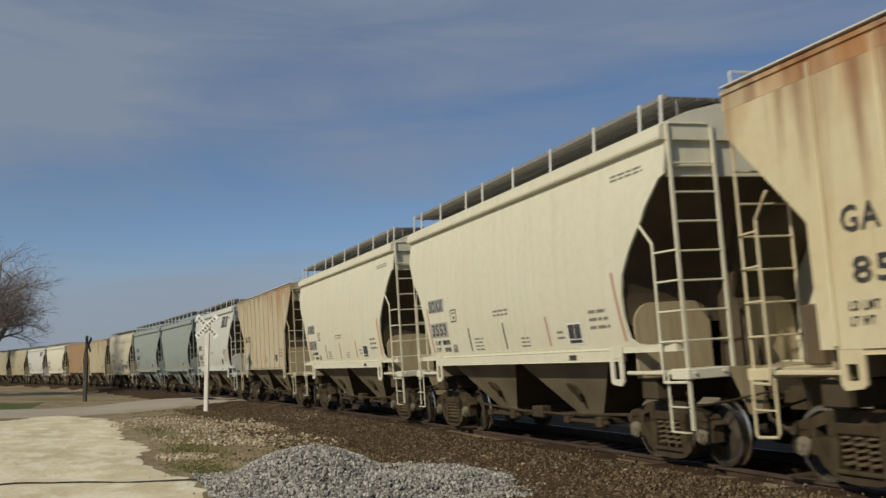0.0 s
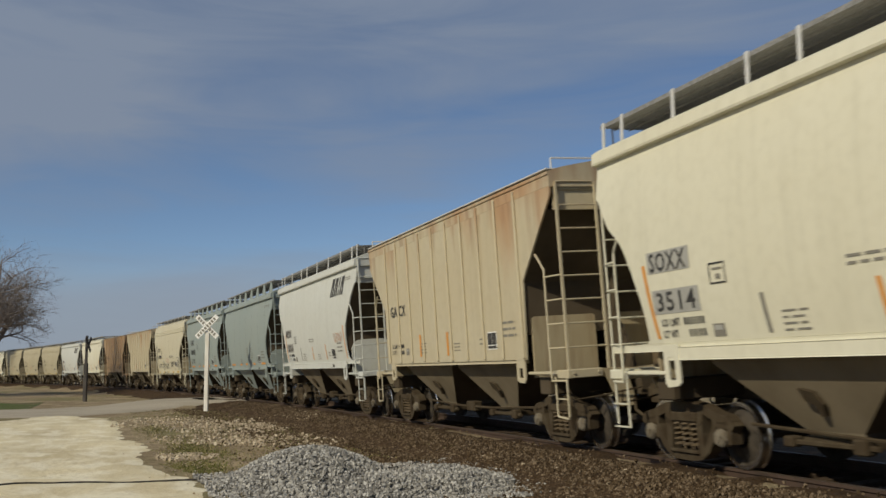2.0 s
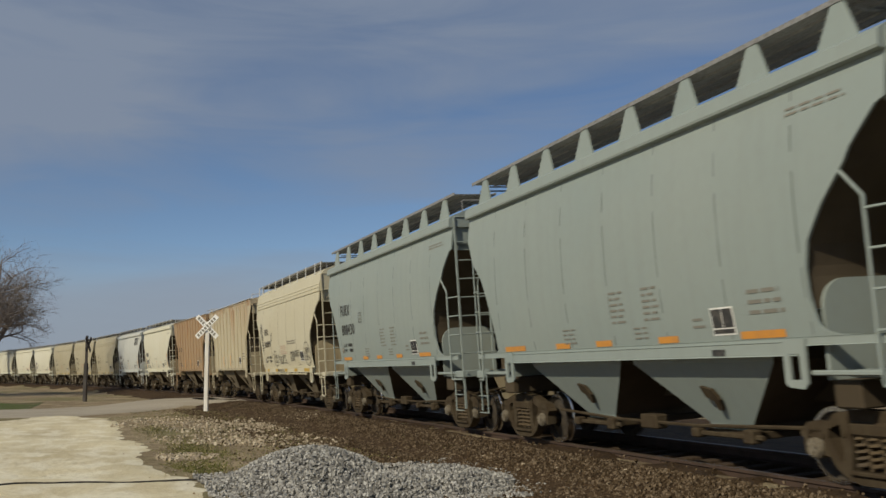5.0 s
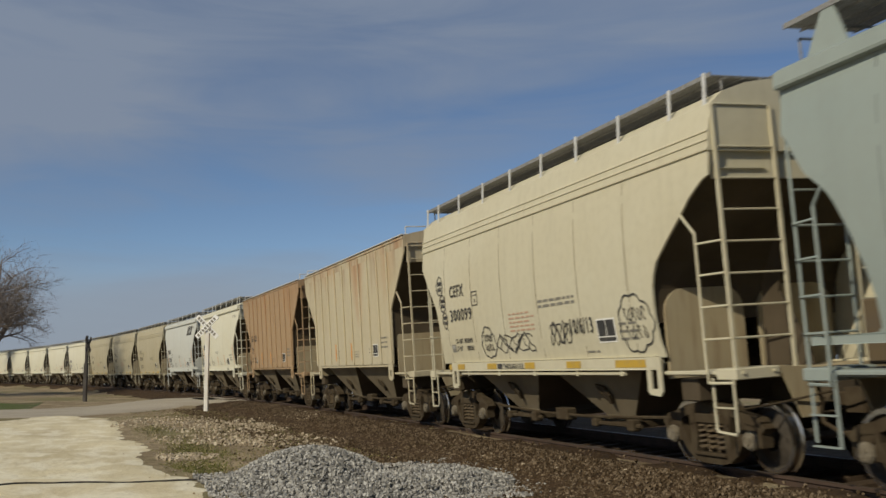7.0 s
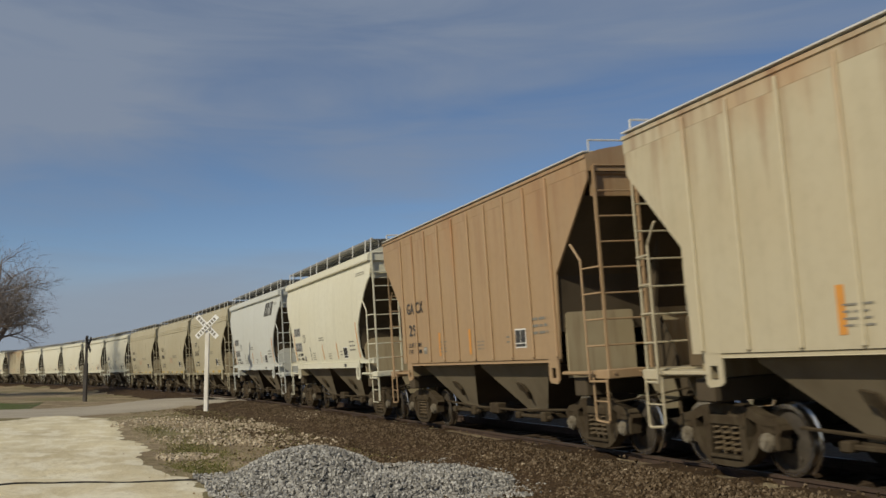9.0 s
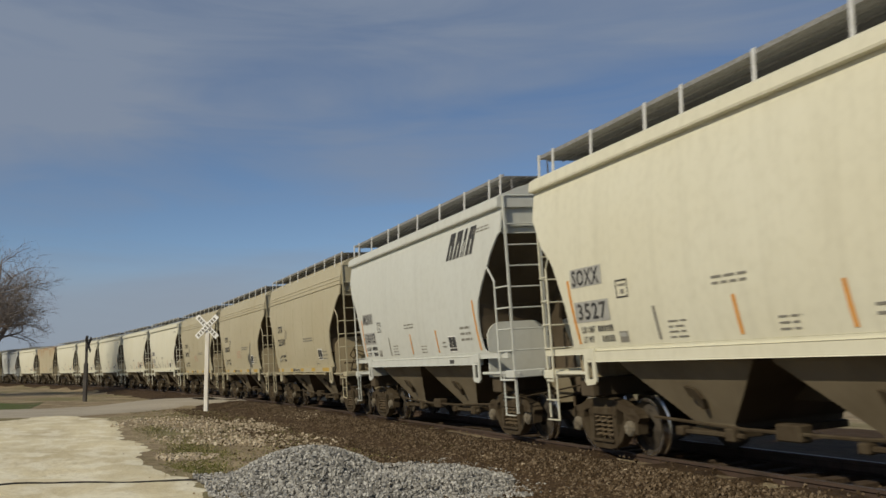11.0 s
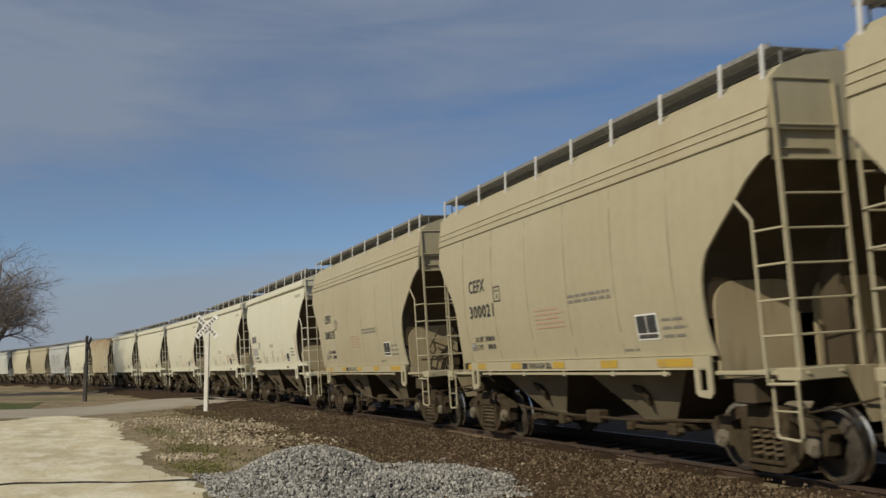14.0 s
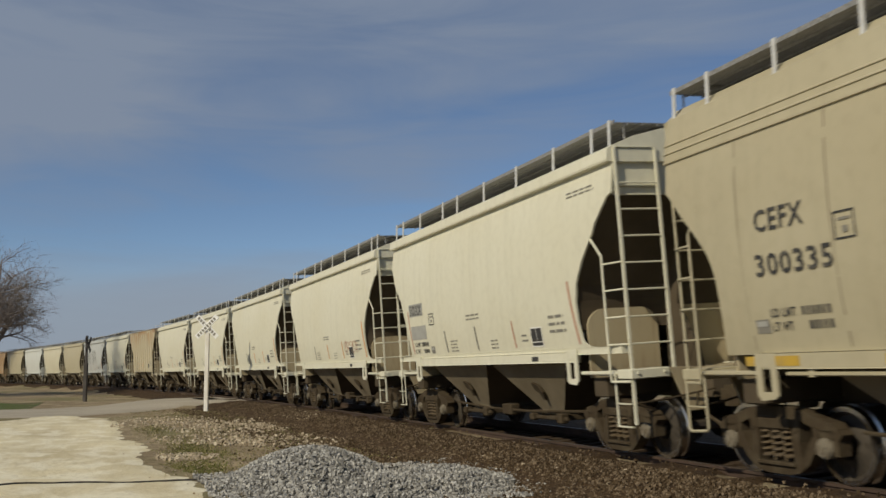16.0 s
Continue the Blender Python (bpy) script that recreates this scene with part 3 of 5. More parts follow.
def truck(x, car):
    bm = bmesh.new()
    box(bm, -0.2, 0.2, -1.08, 1.08, 0.48, 0.78, 0.03)
    for d in (-1, 1):
        box(bm, d * 0.42 - 0.06, d * 0.42 + 0.06, -0.85, 0.85, 0.36, 0.5, 0.02)
    tr = part("truck", bm, GRIME, car, "grimy cast steel bogie")
    tr.location = (x, 0, 0)
    for s in (-1, 1):
        part("side_frame", side_frame(s), GRIME, tr)
        for sx in (-0.195, 0.0, 0.195):
            part("spring", spring(sx, s), DUSTY, tr)
        for h in (-BASE / 2, BASE / 2):
            part("bearing", bearing(h, s), CAP, tr)
    for h in (-BASE / 2, BASE / 2):
        w = part("wheelset", wheelset(), [WHEEL, TREAD], tr, "worn steel wheels on an axle")
        w.location = (h, 0, WHEEL_R)
    return tr


def hopper_car(kind, paint):
    car = new("hopper_car")
    P = PAINT[paint]
    for s in (-1, 1):
        part("side_sheet", side_sheet(kind, s), P, car, smooth=False)
        part("side_sill", side_sill(s, kind), P, car)
        for x, lo in (ribs() if kind == "ribbed" else ()):
            bm = bmesh.new()
            box(bm, x - 0.032, x + 0.032, *sorted((s * 1.545, s * 1.592)), lo, 4.57, 0.018)
            part("rib", bm, P, car)
    part("roof", roof(kind), P, car)
    part("centre_sill", centre_sill(), SHADED, car)
    for d in (-1, 1):
        part("end_panel", end_panel(kind, d), P, car)
        part("slope_sheet", slope_sheet(kind, d), SHADED, car, "dusty end slope sheet with its shade painted in")
        part("draft_plate", draft_plate(d), SHROUD, car, "dusty brown plate over the coupler")
        part("coupler", coupler(d), GRIME, car, "rusty knuckle coupler with hose")
        for s in (-1, 1):
            ladder(d, s, kind, P, car)
            side_ladder(d, s, kind, P, car)
            part("step", step(d, s, kind), P, car)
            part("end_platform", platform(d, s), P, car)
            part("bulkhead", bulkhead(kind, d, s), P if paint in ("white", "green", "grey") else SHROUD, car, "dust-covered round-shouldered end plate")
        bay = part("hopper_bay", hopper_bay(d * 1.75, 1.58, 0.46), [P if kind == "zigzag" else BAY, SHADED], car, "dusty sloping discharge hopper")
        bm = bmesh.new()
        x = d * 1.75
        slab(bm, [(x - 0.12, -1.19, 1.12), (x + 0.10, -1.17, 1.08), (x + 0.16, -1.10, 0.94), (x + 0.10, -1.02, 0.80), (x + 0.03, -1.02, 0.80), (x + 0.02, -1.08, 0.92), (x - 0.10, -1.12, 0.98)], (0, -0.05, -0.01))
        part("vibrator_bracket", bm, GRIME, bay, "dark vibrator bracket")
        part("gate", gate(d * 1.75), GRIME, bay)
    if kind == "ribbed":
        part("roof_walk", low_walk(kind), GALV, car)
    else:
        for s in (-1, 1):
            part("running_board", running_board(s, kind == "zigzag"), GRATE, car, "dark steel grating roof walk")
            for x in ((-5.45, -4.7, -3.4, -2.05, -0.7, 0.65, 1.95, 3.3, 4.65, 5.45) if kind == "grooved" else (-5.45, -4.9, -3.55, -1.96, -1.05, 0.46, 2.03, 3.56, 4.9, 5.45) if kind != "zigzag" else [-4.9 + 1.4 * k for k in range(8)]):
                part("board_post", board_post(x, s, kind == "zigzag"), GALV if kind != "zigzag" else P, car)
        for d in (-1, 1):
            part("end_walk", end_walk(d), GRATE, car)
    if kind == "grooved":
        bm = bmesh.new()
        rod(bm, (-3.6, -1.50, 1.295), (3.1, -1.50, 1.295), 0.026)
        for x in (-3.2, -1.6, 0.0, 1.6, 3.0):
            box(bm, x - 0.04, x + 0.04, -1.52, -1.46, 1.26, 1.36)
        part("sill_pipe", bm, P, car)
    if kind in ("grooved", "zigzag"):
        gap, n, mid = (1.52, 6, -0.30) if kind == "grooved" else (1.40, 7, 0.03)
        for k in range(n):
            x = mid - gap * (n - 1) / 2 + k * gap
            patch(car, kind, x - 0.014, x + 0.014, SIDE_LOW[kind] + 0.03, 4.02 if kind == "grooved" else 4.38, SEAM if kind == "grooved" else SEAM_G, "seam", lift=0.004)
    bm = bmesh.new()
    rod(bm, (-5.05, -0.55, 1.75), (-5.05, 0.45, 1.75), 0.24, 14)
    box(bm, -5.2, -4.9, -1.05, -0.72, 1.36, 2.05, 0.02)
    rod(bm, (-5.4, 0.6, 1.4), (-5.4, 0.6, 2.6), 0.03)
    part("air_reservoir", bm, DUSTY, car, "dusty air reservoir and brake valve")
    bm = bmesh.new()
    m = pose(-5.70, 0.55, 2.55, 0, 90, 0)
    for k in range(20):
        a, b = (2 * math.pi * i / 20 for i in (k, k + 1))
        rod(bm, m @ Vector((0.28 * math.cos(a), 0.28 * math.sin(a), 0)), m @ Vector((0.28 * math.cos(b), 0.28 * math.sin(b), 0)), 0.016, 5)
    for k in range(5):
        a = 2 * math.pi * k / 5
        rod(bm, m @ Vector((0, 0, 0)), m @ Vector((0.28 * math.cos(a), 0.28 * math.sin(a), 0)), 0.012, 5)
    rod(bm, (-5.50, 0.55, 2.55), (-5.72, 0.55, 2.55), 0.05)
    part("brake_wheel", bm, P, car)
    bm = bmesh.new()
    pipe(bm, [(-3.2, -0.9, 0.62), (-1.0, -0.95, 0.55), (1.0, -0.95, 0.55), (3.2, -0.9, 0.62)], 0.025)
    box(bm, -0.35, 0.1, -1.0, -0.8, 0.45, 0.66, 0.02)
    part("brake_rigging", bm, GRIME, car)
    for x in (-TRUCK_X, TRUCK_X):
        truck(x, car)
    return car


# ---- ground ----
def off_track(x, y):
    """Metres from the track's centre line towards the camera's side, and the way along it."""
    s = y
    for _ in range(4):
        cx, cy, th = on_track(max(-400, min(400, s)))
        s += (x - cx) * -math.sin(th) + (y - cy) * math.cos(th)
        s = max(-400, min(400, s))
    cx, cy, th = on_track(s)
    return -((x - cx) * math.cos(th) + (y - cy) * math.sin(th)), s


def road_line(x):
    return 50.5 + 0.44 * (x - 2.0)


def ease(a, b, v):
    t = max(0.0, min(1.0, (v - a) / (b - a)))
    return t * t * (3 - 2 * t)


def ground_z(x, y):
    if abs(x) > 200 or y > 330 or y < -100:
        return -0.9
    q, s = off_track(x, y)
    n = noise.noise(Vector((x * 0.5, y * 0.5, 0))) * 0.05 + noise.noise(Vector((x * 2.1, y * 2.1, 3))) * 0.018
    z = -0.42 + n
    a = abs(q)
    z += (-0.265 + n * 0.3 - z) * (1 - ease(1.75, 3.4, a))
    if q > 0.8:
        z += (-0.125 + n * 0.3 - z) * (1 - ease(1.3, 2.9, q))
    r = abs(y - road_line(x))
    on = (1 - ease(2.6, 5.0, r)) * (1 - ease(4.0, 9.0, a))
    z += (-0.09 - z) * on * (1.0 if a > 1.6 else 0.0)
    return z


def spread(fine, lo, hi, step, far):
    v = list(np.arange(lo, hi + 1e-6, step))
    d, x = step, hi
    while x < far:
        d *= 1.22
        x += d
        v.append(x)
    d, x = step, lo
    while x > -far:
        d *= 1.22
        x -= d
        v.insert(0, x)
    return v


def mat_ground():
    m = material("dry_earth", (0.24, 0.185, 0.115), 0.95, 0.0, 0.12)
    layer(m, 0.55, (1, 1, 1), 0.42, 0.62, (0.36, 0.29, 0.185), 0.9, rand=False)
    layer(m, 0.16, (1, 0.6, 1), 0.50, 0.62, (0.15, 0.15, 0.06), 0.7, rand=False)
    layer(m, 3.2, (1, 1, 1), 0.48, 0.72, (0.12, 0.09, 0.052), 0.7, rand=False)
    layer(m, 26, (1, 1, 1), 0.50, 0.75, (0.36, 0.30, 0.20), 0.6, rand=False)
    return relief(m, 14, 0.8, 0.05)


def build_ground():
    xs, ys = spread(0, -7, 13, 0.3, 2500), spread(0, 8, 62, 0.3, 2500)
    verts = [(x, y, ground_z(x, y)) for y in ys for x in xs]
    w = len(xs)
    faces = [(j * w + i, j * w + i + 1, (j + 1) * w + i + 1, (j + 1) * w + i) for j in range(len(ys) - 1) for i in range(w - 1)]
    me = bpy.data.meshes.new("ground")
    me.from_pydata(verts, [], faces)
    me.materials.append(mat_ground())
    for p in me.polygons:
        p.use_smooth = True
    tagged(new("ground", me), "dry brown earth and thin winter grass beside the track", "ground", kind="structure")


def sheet(name, left, right, rows, lift, mat, label, category):
    """A strip laid on the ground between two edges given along y (or along the road)."""
    bm = bmesh.new()
    n = 26
    grid = []
    for v in rows:
        a, b = left(v), right(v)
        line = []
        for i in range(n + 1):
            p = a.lerp(b, i / n)
            edge = min(i, n - i)
            line.append(bm.verts.new((p.x, p.y, ground_z(p.x, p.y) + (lift if edge > 0 else -0.03))))
        grid.append(line)
    for a, b in zip(grid, grid[1:]):
        for i in range(n):
            bm.faces.new((a[i], a[i + 1], b[i + 1], b[i]))
    ob = part(name, bm, mat, None, smooth=True)
    tagged(ob, label, category, kind="structure")


CALICHE = material("pale_crushed_limestone", (0.68, 0.60, 0.40), 0.95, 0.0, 0.12)
layer(CALICHE, 0.7, (1, 0.25, 1), 0.42, 0.62, (0.50, 0.42, 0.26), 0.85, rand=False)
layer(CALICHE, 1.9, (1, 0.5, 1), 0.46, 0.62, (0.80, 0.75, 0.59), 0.75, rand=False)
layer(CALICHE, 9.0, (1, 0.7, 1), 0.50, 0.70, (0.50, 0.43, 0.29), 0.4, rand=False)
layer(CALICHE, 34.0, (1, 1, 1), 0.5, 0.7, (0.84, 0.80, 0.66), 0.4, rand=False)
relief(CALICHE, 8.0, 0.55, 0.045)
ROAD_M = relief(layer(layer(material("grey_gravel_road", (0.36, 0.32, 0.25), 0.95, 0.0, 0.12), 0.6, (0.3, 1, 1), 0.40, 0.70, (0.46, 0.41, 0.33), 0.8, rand=False),
                      12.0, (1, 1, 1), 0.5, 0.75, (0.26, 0.23, 0.18), 0.6, rand=False), 14, 0.5, 0.03)


# Brown ballast colour, also dark enough to carry the shade under the train.
BED_M = relief(layer(layer(material("oily_ballast_and_shade", (0.062, 0.038, 0.019), 0.95, 0.0, 0.12), 4.0, (1, 1, 1), 0.42, 0.65, (0.034, 0.021, 0.011), 0.8, rand=False),
                    22.0, (1, 1, 1), 0.52, 0.72, (0.15, 0.11, 0.075), 0.7, rand=False), 20, 0.8, 0.04)


MEADOW_M = relief(layer(layer(material("green_winter_meadow", (0.085, 0.12, 0.035), 0.95, 0.0, 0.12), 0.3, (1, 1, 1), 0.42, 0.65, (0.15, 0.125, 0.07), 0.8, rand=False),
                        5.0, (1, 1, 1), 0.45, 0.72, (0.055, 0.065, 0.025), 0.7, rand=False), 12, 0.8, 0.05)


def jag(v, k, amp):
    return amp * noise.noise(Vector((v * 0.9, k, 0))) + amp * 0.6 * noise.noise(Vector((v * 3.1, k, 5)))


# the ragged edge of the drive: along the view, and across it
DRIVE_Y = (-80.0, 13.0, 15.3, 16.8, 19.2, 21.5, 23.9, 26.5, 31.0, 35.0, 39.0, 42.0, 43.5)
DRIVE_X = (1.4, 1.5, 1.6, 1.44, 0.87, 0.95, 1.15, 0.63, 0.62, 0.6, 0.08, -1.1, -2.2)


def build_sheets():
    drive_rows = list(np.arange(-80.0, 8.0, 4.0)) + list(np.arange(8.0, 43.5, 0.35))
    sheet("driveway", lambda y: Vector((-7.5 + 5.0 * ease(31, 43, y) + jag(y, 1, 0.4), y, 0)),
          lambda y: Vector((float(np.interp(y, DRIVE_Y, DRIVE_X)) + jag(y * 1.5, 2, 0.26), y, 0)),
          drive_rows, 0.02, CALICHE, "pale crushed limestone driveway with worn wheel tracks", "driveway")
    # Dark bed reaches 11 m beyond the track to paint the train's ground shade.
    sheet("ballast_bed", lambda s: beside(s, 3.6 + jag(s, 7, 0.5)), lambda s: beside(s, -11.0 + jag(s, 8, 0.6)), list(np.arange(-10, 44, 0.5)) + list(np.arange(44, 240, 2.0)), 0.035, BED_M, "dark oily brown ballast, run out beyond the rails to paint shade under the train", "ballast bed")
    sheet("meadow", lambda x: Vector((x, road_line(x) + 4.4 + jag(x, 11, 0.6), 0)), lambda x: Vector((x, road_line(x) + 17 + 0.15 * (x + 4) + jag(x, 12, 2.0), 0)), list(np.arange(-60, -3.2, 0.5)), 0.012, MEADOW_M, "green winter meadow beyond the road", "meadow")
    road_rows = list(np.arange(-60, 9.0, 0.5))
    sheet("gravel_road", lambda x: Vector((x, road_line(x) - 4.0 - 3.0 * (1 - ease(-2, 4, x)) + jag(x, 3, 0.5), 0)),
          lambda x: Vector((x, road_line(x) + 3.6 + jag(x, 4, 0.5), 0)), road_rows, 0.035, ROAD_M, "grey gravel road leading over the level crossing", "road")


def stones(name, spots, mat, label, category="gravel"):
    """Many small broken stones joined into one mesh: (x, y, z, size) each."""
    rng = random.Random(7)
    base = ((-1, -1, -1), (1, -1, -1), (1, 1, -1), (-1, 1, -1), (-1, -1, 1), (1, -1, 1), (1, 1, 1), (-1, 1, 1))
    quads = ((0, 3, 2, 1), (4, 5, 6, 7), (0, 1, 5, 4), (1, 2, 6, 5), (2, 3, 7, 6), (3, 0, 4, 7))
    verts, faces = [], []
    for x, y, z, r in spots:
        m = Euler((rng.uniform(0, 6), rng.uniform(0, 6), rng.uniform(0, 6))).to_matrix()
        k = len(verts)
        sx, sy, sz = (r * rng.uniform(0.55, 1.0) for _ in range(3))
        for b in base:
            v = m @ Vector((b[0] * sx * rng.uniform(0.5, 1), b[1] * sy * rng.uniform(0.5, 1), b[2] * sz * rng.uniform(0.5, 1)))
            verts.append((x + v.x, y + v.y, z + v.z))
        faces += [tuple(k + i for i in q) for q in quads]
    me = bpy.data.meshes.new(name)
    me.from_pydata(verts, [], faces)
    me.materials.append(mat)
    return tagged(new(name, me), label, category, kind="stuff")


def stone_mat(name, a, b, c):
    m = material(name, a, 0.9, 0.0, 0.15)
    n, l = m.node_tree.nodes, m.node_tree.links
    g, rp = n.new("ShaderNodeNewGeometry"), n.new("ShaderNodeValToRGB")
    rp.color_ramp.elements[0].color, rp.color_ramp.elements[1].color = (*a, 1), (*c, 1)
    e = rp.color_ramp.elements.new(0.5)
    e.color = (*b, 1)
    l.new(g.outputs["Random Per Island"], rp.inputs["Fac"])
    l.new(rp.outputs["Color"], n["Principled BSDF"].inputs["Base Color"])
    layer(m, 40, (1, 1, 1), 0.5, 0.8, tuple(v * 0.6 for v in b), 0.5, rand=False)
    return m


def heap_z(x, y):
    z = 0.0
    for cx, cy, rx, ry, h in ((3.05, 14.9, 1.35, 2.0, 0.52), (4.75, 13.9, 1.15, 1.4, 0.26), (2.75, 14.0, 0.85, 1.4, 0.24), (3.7, 13.4, 1.0, 1.2, 0.25)):
        d = ((x - cx) / rx) ** 2 + ((y - cy) / ry) ** 2
        if d < 1:
            z = max(z, h * (1 - d) ** 1.1)
    return z


def build_stones():
    rng = random.Random(3)
    grey = stone_mat("grey_crushed_stone", (0.15, 0.145, 0.132), (0.31, 0.30, 0.275), (0.50, 0.49, 0.455))
    brown = stone_mat("rusty_ballast_stone", (0.040, 0.026, 0.014), (0.090, 0.062, 0.035), (0.20, 0.152, 0.102))
    pale = stone_mat("pale_broken_rock", (0.28, 0.23, 0.16), (0.40, 0.33, 0.235), (0.56, 0.49, 0.37))
    heap = []
    bm = bmesh.new()
    gx, gy = [1.4 + 0.1 * i for i in range(47)], [12.0 + 0.12 * j for j in range(44)]
    grid = [[bm.verts.new((x, y, ground_z(x, y) + heap_z(x, y) - 0.03)) for x in gx] for y in gy]
    for a, b in zip(grid, grid[1:]):
        for i in range(len(gx) - 1):
            bm.faces.new((a[i], a[i + 1], b[i + 1], b[i]))
    under = part("heap_core", bm, grey, None)
    while len(heap) < 17000:
        x, y = rng.uniform(1.4, 6.0), rng.uniform(12.0, 17.0)
        h = heap_z(x, y) + rng.uniform(-0.02, 0.03)
        if h > 0.01 or (heap_z(x, y) > 0 and rng.random() < 0.3):
            heap.append((x, y, ground_z(x, y) + h, rng.uniform(0.012, 0.036)))
    pile = stones("gravel_heap", heap, grey, "loose heap of grey crushed stone on the verge", "gravel heap")
    under.parent = pile
    bal = []
    while len(bal) < 44000:
        y = 7.0 + 40 * rng.random() ** 1.7
        q = rng.uniform(-2.2, 7.2) if rng.random() < 0.10 else rng.uniform(1.45, 4.9)
        x = on_track(y)[0] - q
        if abs(y - road_line(x)) < 4.5 or heap_z(x, y) > 0.05:
            continue
        if abs(abs(q) - 0.75) < 0.12 or x < 2.4:
            continue
        bal.append((x, y, ground_z(x, y) + (0.038 if q < 3.3 else 0.008), rng.uniform(0.011, 0.030) * (1.5 if rng.random() < 0.04 else 1)))
    stones("ballast", bal, brown, "rust-brown track ballast scattered over earth", "ballast")
    rock = []
    for cx, cy, r, n in ((3.6, 30.5, 1.6, 260), (5.0, 33.0, 1.5, 220), (2.6, 25.5, 1.2, 160), (4.2, 24.5, 1.3, 130), (1.4, 33.5, 1.0, 120), (2.3, 36.5, 1.4, 140), (1.6, 20.5, 0.5, 120), (6.0, 17.5, 1.2, 8), (6.2, 13.2, 1.0, 8)):
        for _ in range(int(n * 2.4)):
            a, d = rng.uniform(0, 6.3), 1.25 * r * math.sqrt(rng.random())
            x, y = cx + d * math.cos(a), cy + d * math.sin(a) * 1.4
            rock.append((x, y, ground_z(x, y) + 0.012, rng.uniform(0.015, 0.055)))
    for _ in range(600):
        y = rng.uniform(13, 40)
        x = 1.62 - 0.035 * (y - 15) - abs(rng.gauss(0, 0.5)) + 0.3
        rock.append((x, y, ground_z(x, y) + 0.03, rng.uniform(0.006, 0.016)))
    stones("broken_rock", rock, pale, "pale broken limestone lying in the dirt", "rock")


def build_grass():
    rng = random.Random(5)
    m = stone_mat("winter_grass_blade", (0.095, 0.115, 0.03), (0.16, 0.155, 0.055), (0.34, 0.285, 0.15))
    verts, faces = [], []
    litter = [(x, y, ground_z(x, y)) for x, y in ((rng.uniform(1.0, 6.6), rng.uniform(17, 46)) for _ in range(9000))]
    spots = ((1.55, 18.0, 0.55, 1.4, 4200), (1.85, 21.5, 0.7, 2.2, 4600), (1.9, 24.8, 0.6, 1.8, 1500), (2.2, 13.0, 0.7, 0.7, 1800), (3.2, 12.3, 0.9, 0.5, 1500), (1.3, 31, 0.7, 3, 1100), (3.4, 39, 1.8, 3.4, 1400), (5.4, 42, 1.6, 2.5, 800))
    for cx, cy, rx, ry, n in spots:
        for _ in range(n):
            x, y = rng.gauss(cx, rx * 0.5), rng.gauss(cy, ry * 0.5)
            if heap_z(x, y) > 0.06 or x < np.interp(y, DRIVE_Y, DRIVE_X) + 0.12:
                continue
            z, h, a = ground_z(x, y) - 0.01, rng.uniform(0.015, 0.055), rng.uniform(0, 6.3)
            w, lx, ly = 0.014, rng.uniform(-0.05, 0.05), rng.uniform(-0.05, 0.05)
            k = len(verts)
            verts += [(x - w * math.cos(a), y - w * math.sin(a), z), (x + w * math.cos(a), y + w * math.sin(a), z), (x + lx, y + ly, z + h)]
            faces.append((k, k + 1, k + 2))
    for x, y, z in litter:
        if noise.noise(Vector((x * 0.9, y * 0.45, 9))) < -0.05 or heap_z(x, y) > 0.03 or abs(y - road_line(x)) < 4.0:
            continue
        k, a, r = len(verts), rng.uniform(0, 6.3), rng.uniform(0.02, 0.06)
        verts += [(x, y, z + 0.012), (x + r * math.cos(a), y + r * math.sin(a), z + rng.uniform(0.02, 0.05)), (x + r * math.cos(a + 0.7), y + r * math.sin(a + 0.7), z + rng.uniform(0.015, 0.04))]
        faces.append((k, k + 1, k + 2))
    me = bpy.data.meshes.new("grass")
    me.from_pydata(verts, [], faces)
    me.materials.append(m)
    tagged(new("grass", me), "thin green and straw winter grass on the verge", "grass", kind="stuff")


# ---- track ----
def build_track():
    tr = new("railway_track")
    tagged(tr, "rusty steel rails on weathered ties, curving away", "railway track", kind="structure")
    for off in (0.7525, -0.7525):
        bm = bmesh.new()
        sec = ((-0.036, 0), (0.036, 0), (0.036, -0.04), (0.012, -0.055), (0.012, -0.14), (0.07, -0.17), (-0.07, -0.17), (-0.012, -0.14), (-0.012, -0.055), (-0.036, -0.04))
        rings = []
        s = -40.0
        while s < 260:
            rings.append([bm.verts.new(beside(s, off + a, b)) for a, b in sec])
            s += 1.0 if s < 80 else 3.0
        for a, b in zip(rings, rings[1:]):
            for i in range(len(sec)):
                j = (i + 1) % len(sec)
                f = bm.faces.new((a[i], a[j], b[j], b[i]))
                f.material_index = 1 if i == 0 else 0
        part("rail", bm, [RAIL_M, RAIL_TOP], tr)
    bm = bmesh.new()
    box(bm, -0.115, 0.115, -1.28, 1.28, -0.18, 0.0, 0.012)
    first = part("tie", bm, TIE_M, tr)
    rng = random.Random(2)
    for i in range(150):
        s = -6 + i * 0.55
        t = first if i == 0 else first.copy()
        if i:
            scene.collection.objects.link(t)
        t.parent = tr
        t.matrix_basis = Matrix.Translation(beside(s + rng.uniform(-0.03, 0.03), 0, -0.172)) @ car_turn(s) @ pose(0, 0, 0, 0, 0, rng.uniform(-1, 1))


def car_turn(s):
    """Turn of a thing that stands on the canted track at s and faces the way the train runs."""
    th = on_track(s)[2]
    tc, up = Vector((-math.cos(th), -math.sin(th), 0)), Vector((0, 0, 1))
    z = up * math.cos(CANT) + tc * math.sin(CANT)
    y = -(tc * math.cos(CANT) - up * math.sin(CANT))
    x = y.cross(z)
    return Matrix((x, y, z)).transposed().to_4x4()


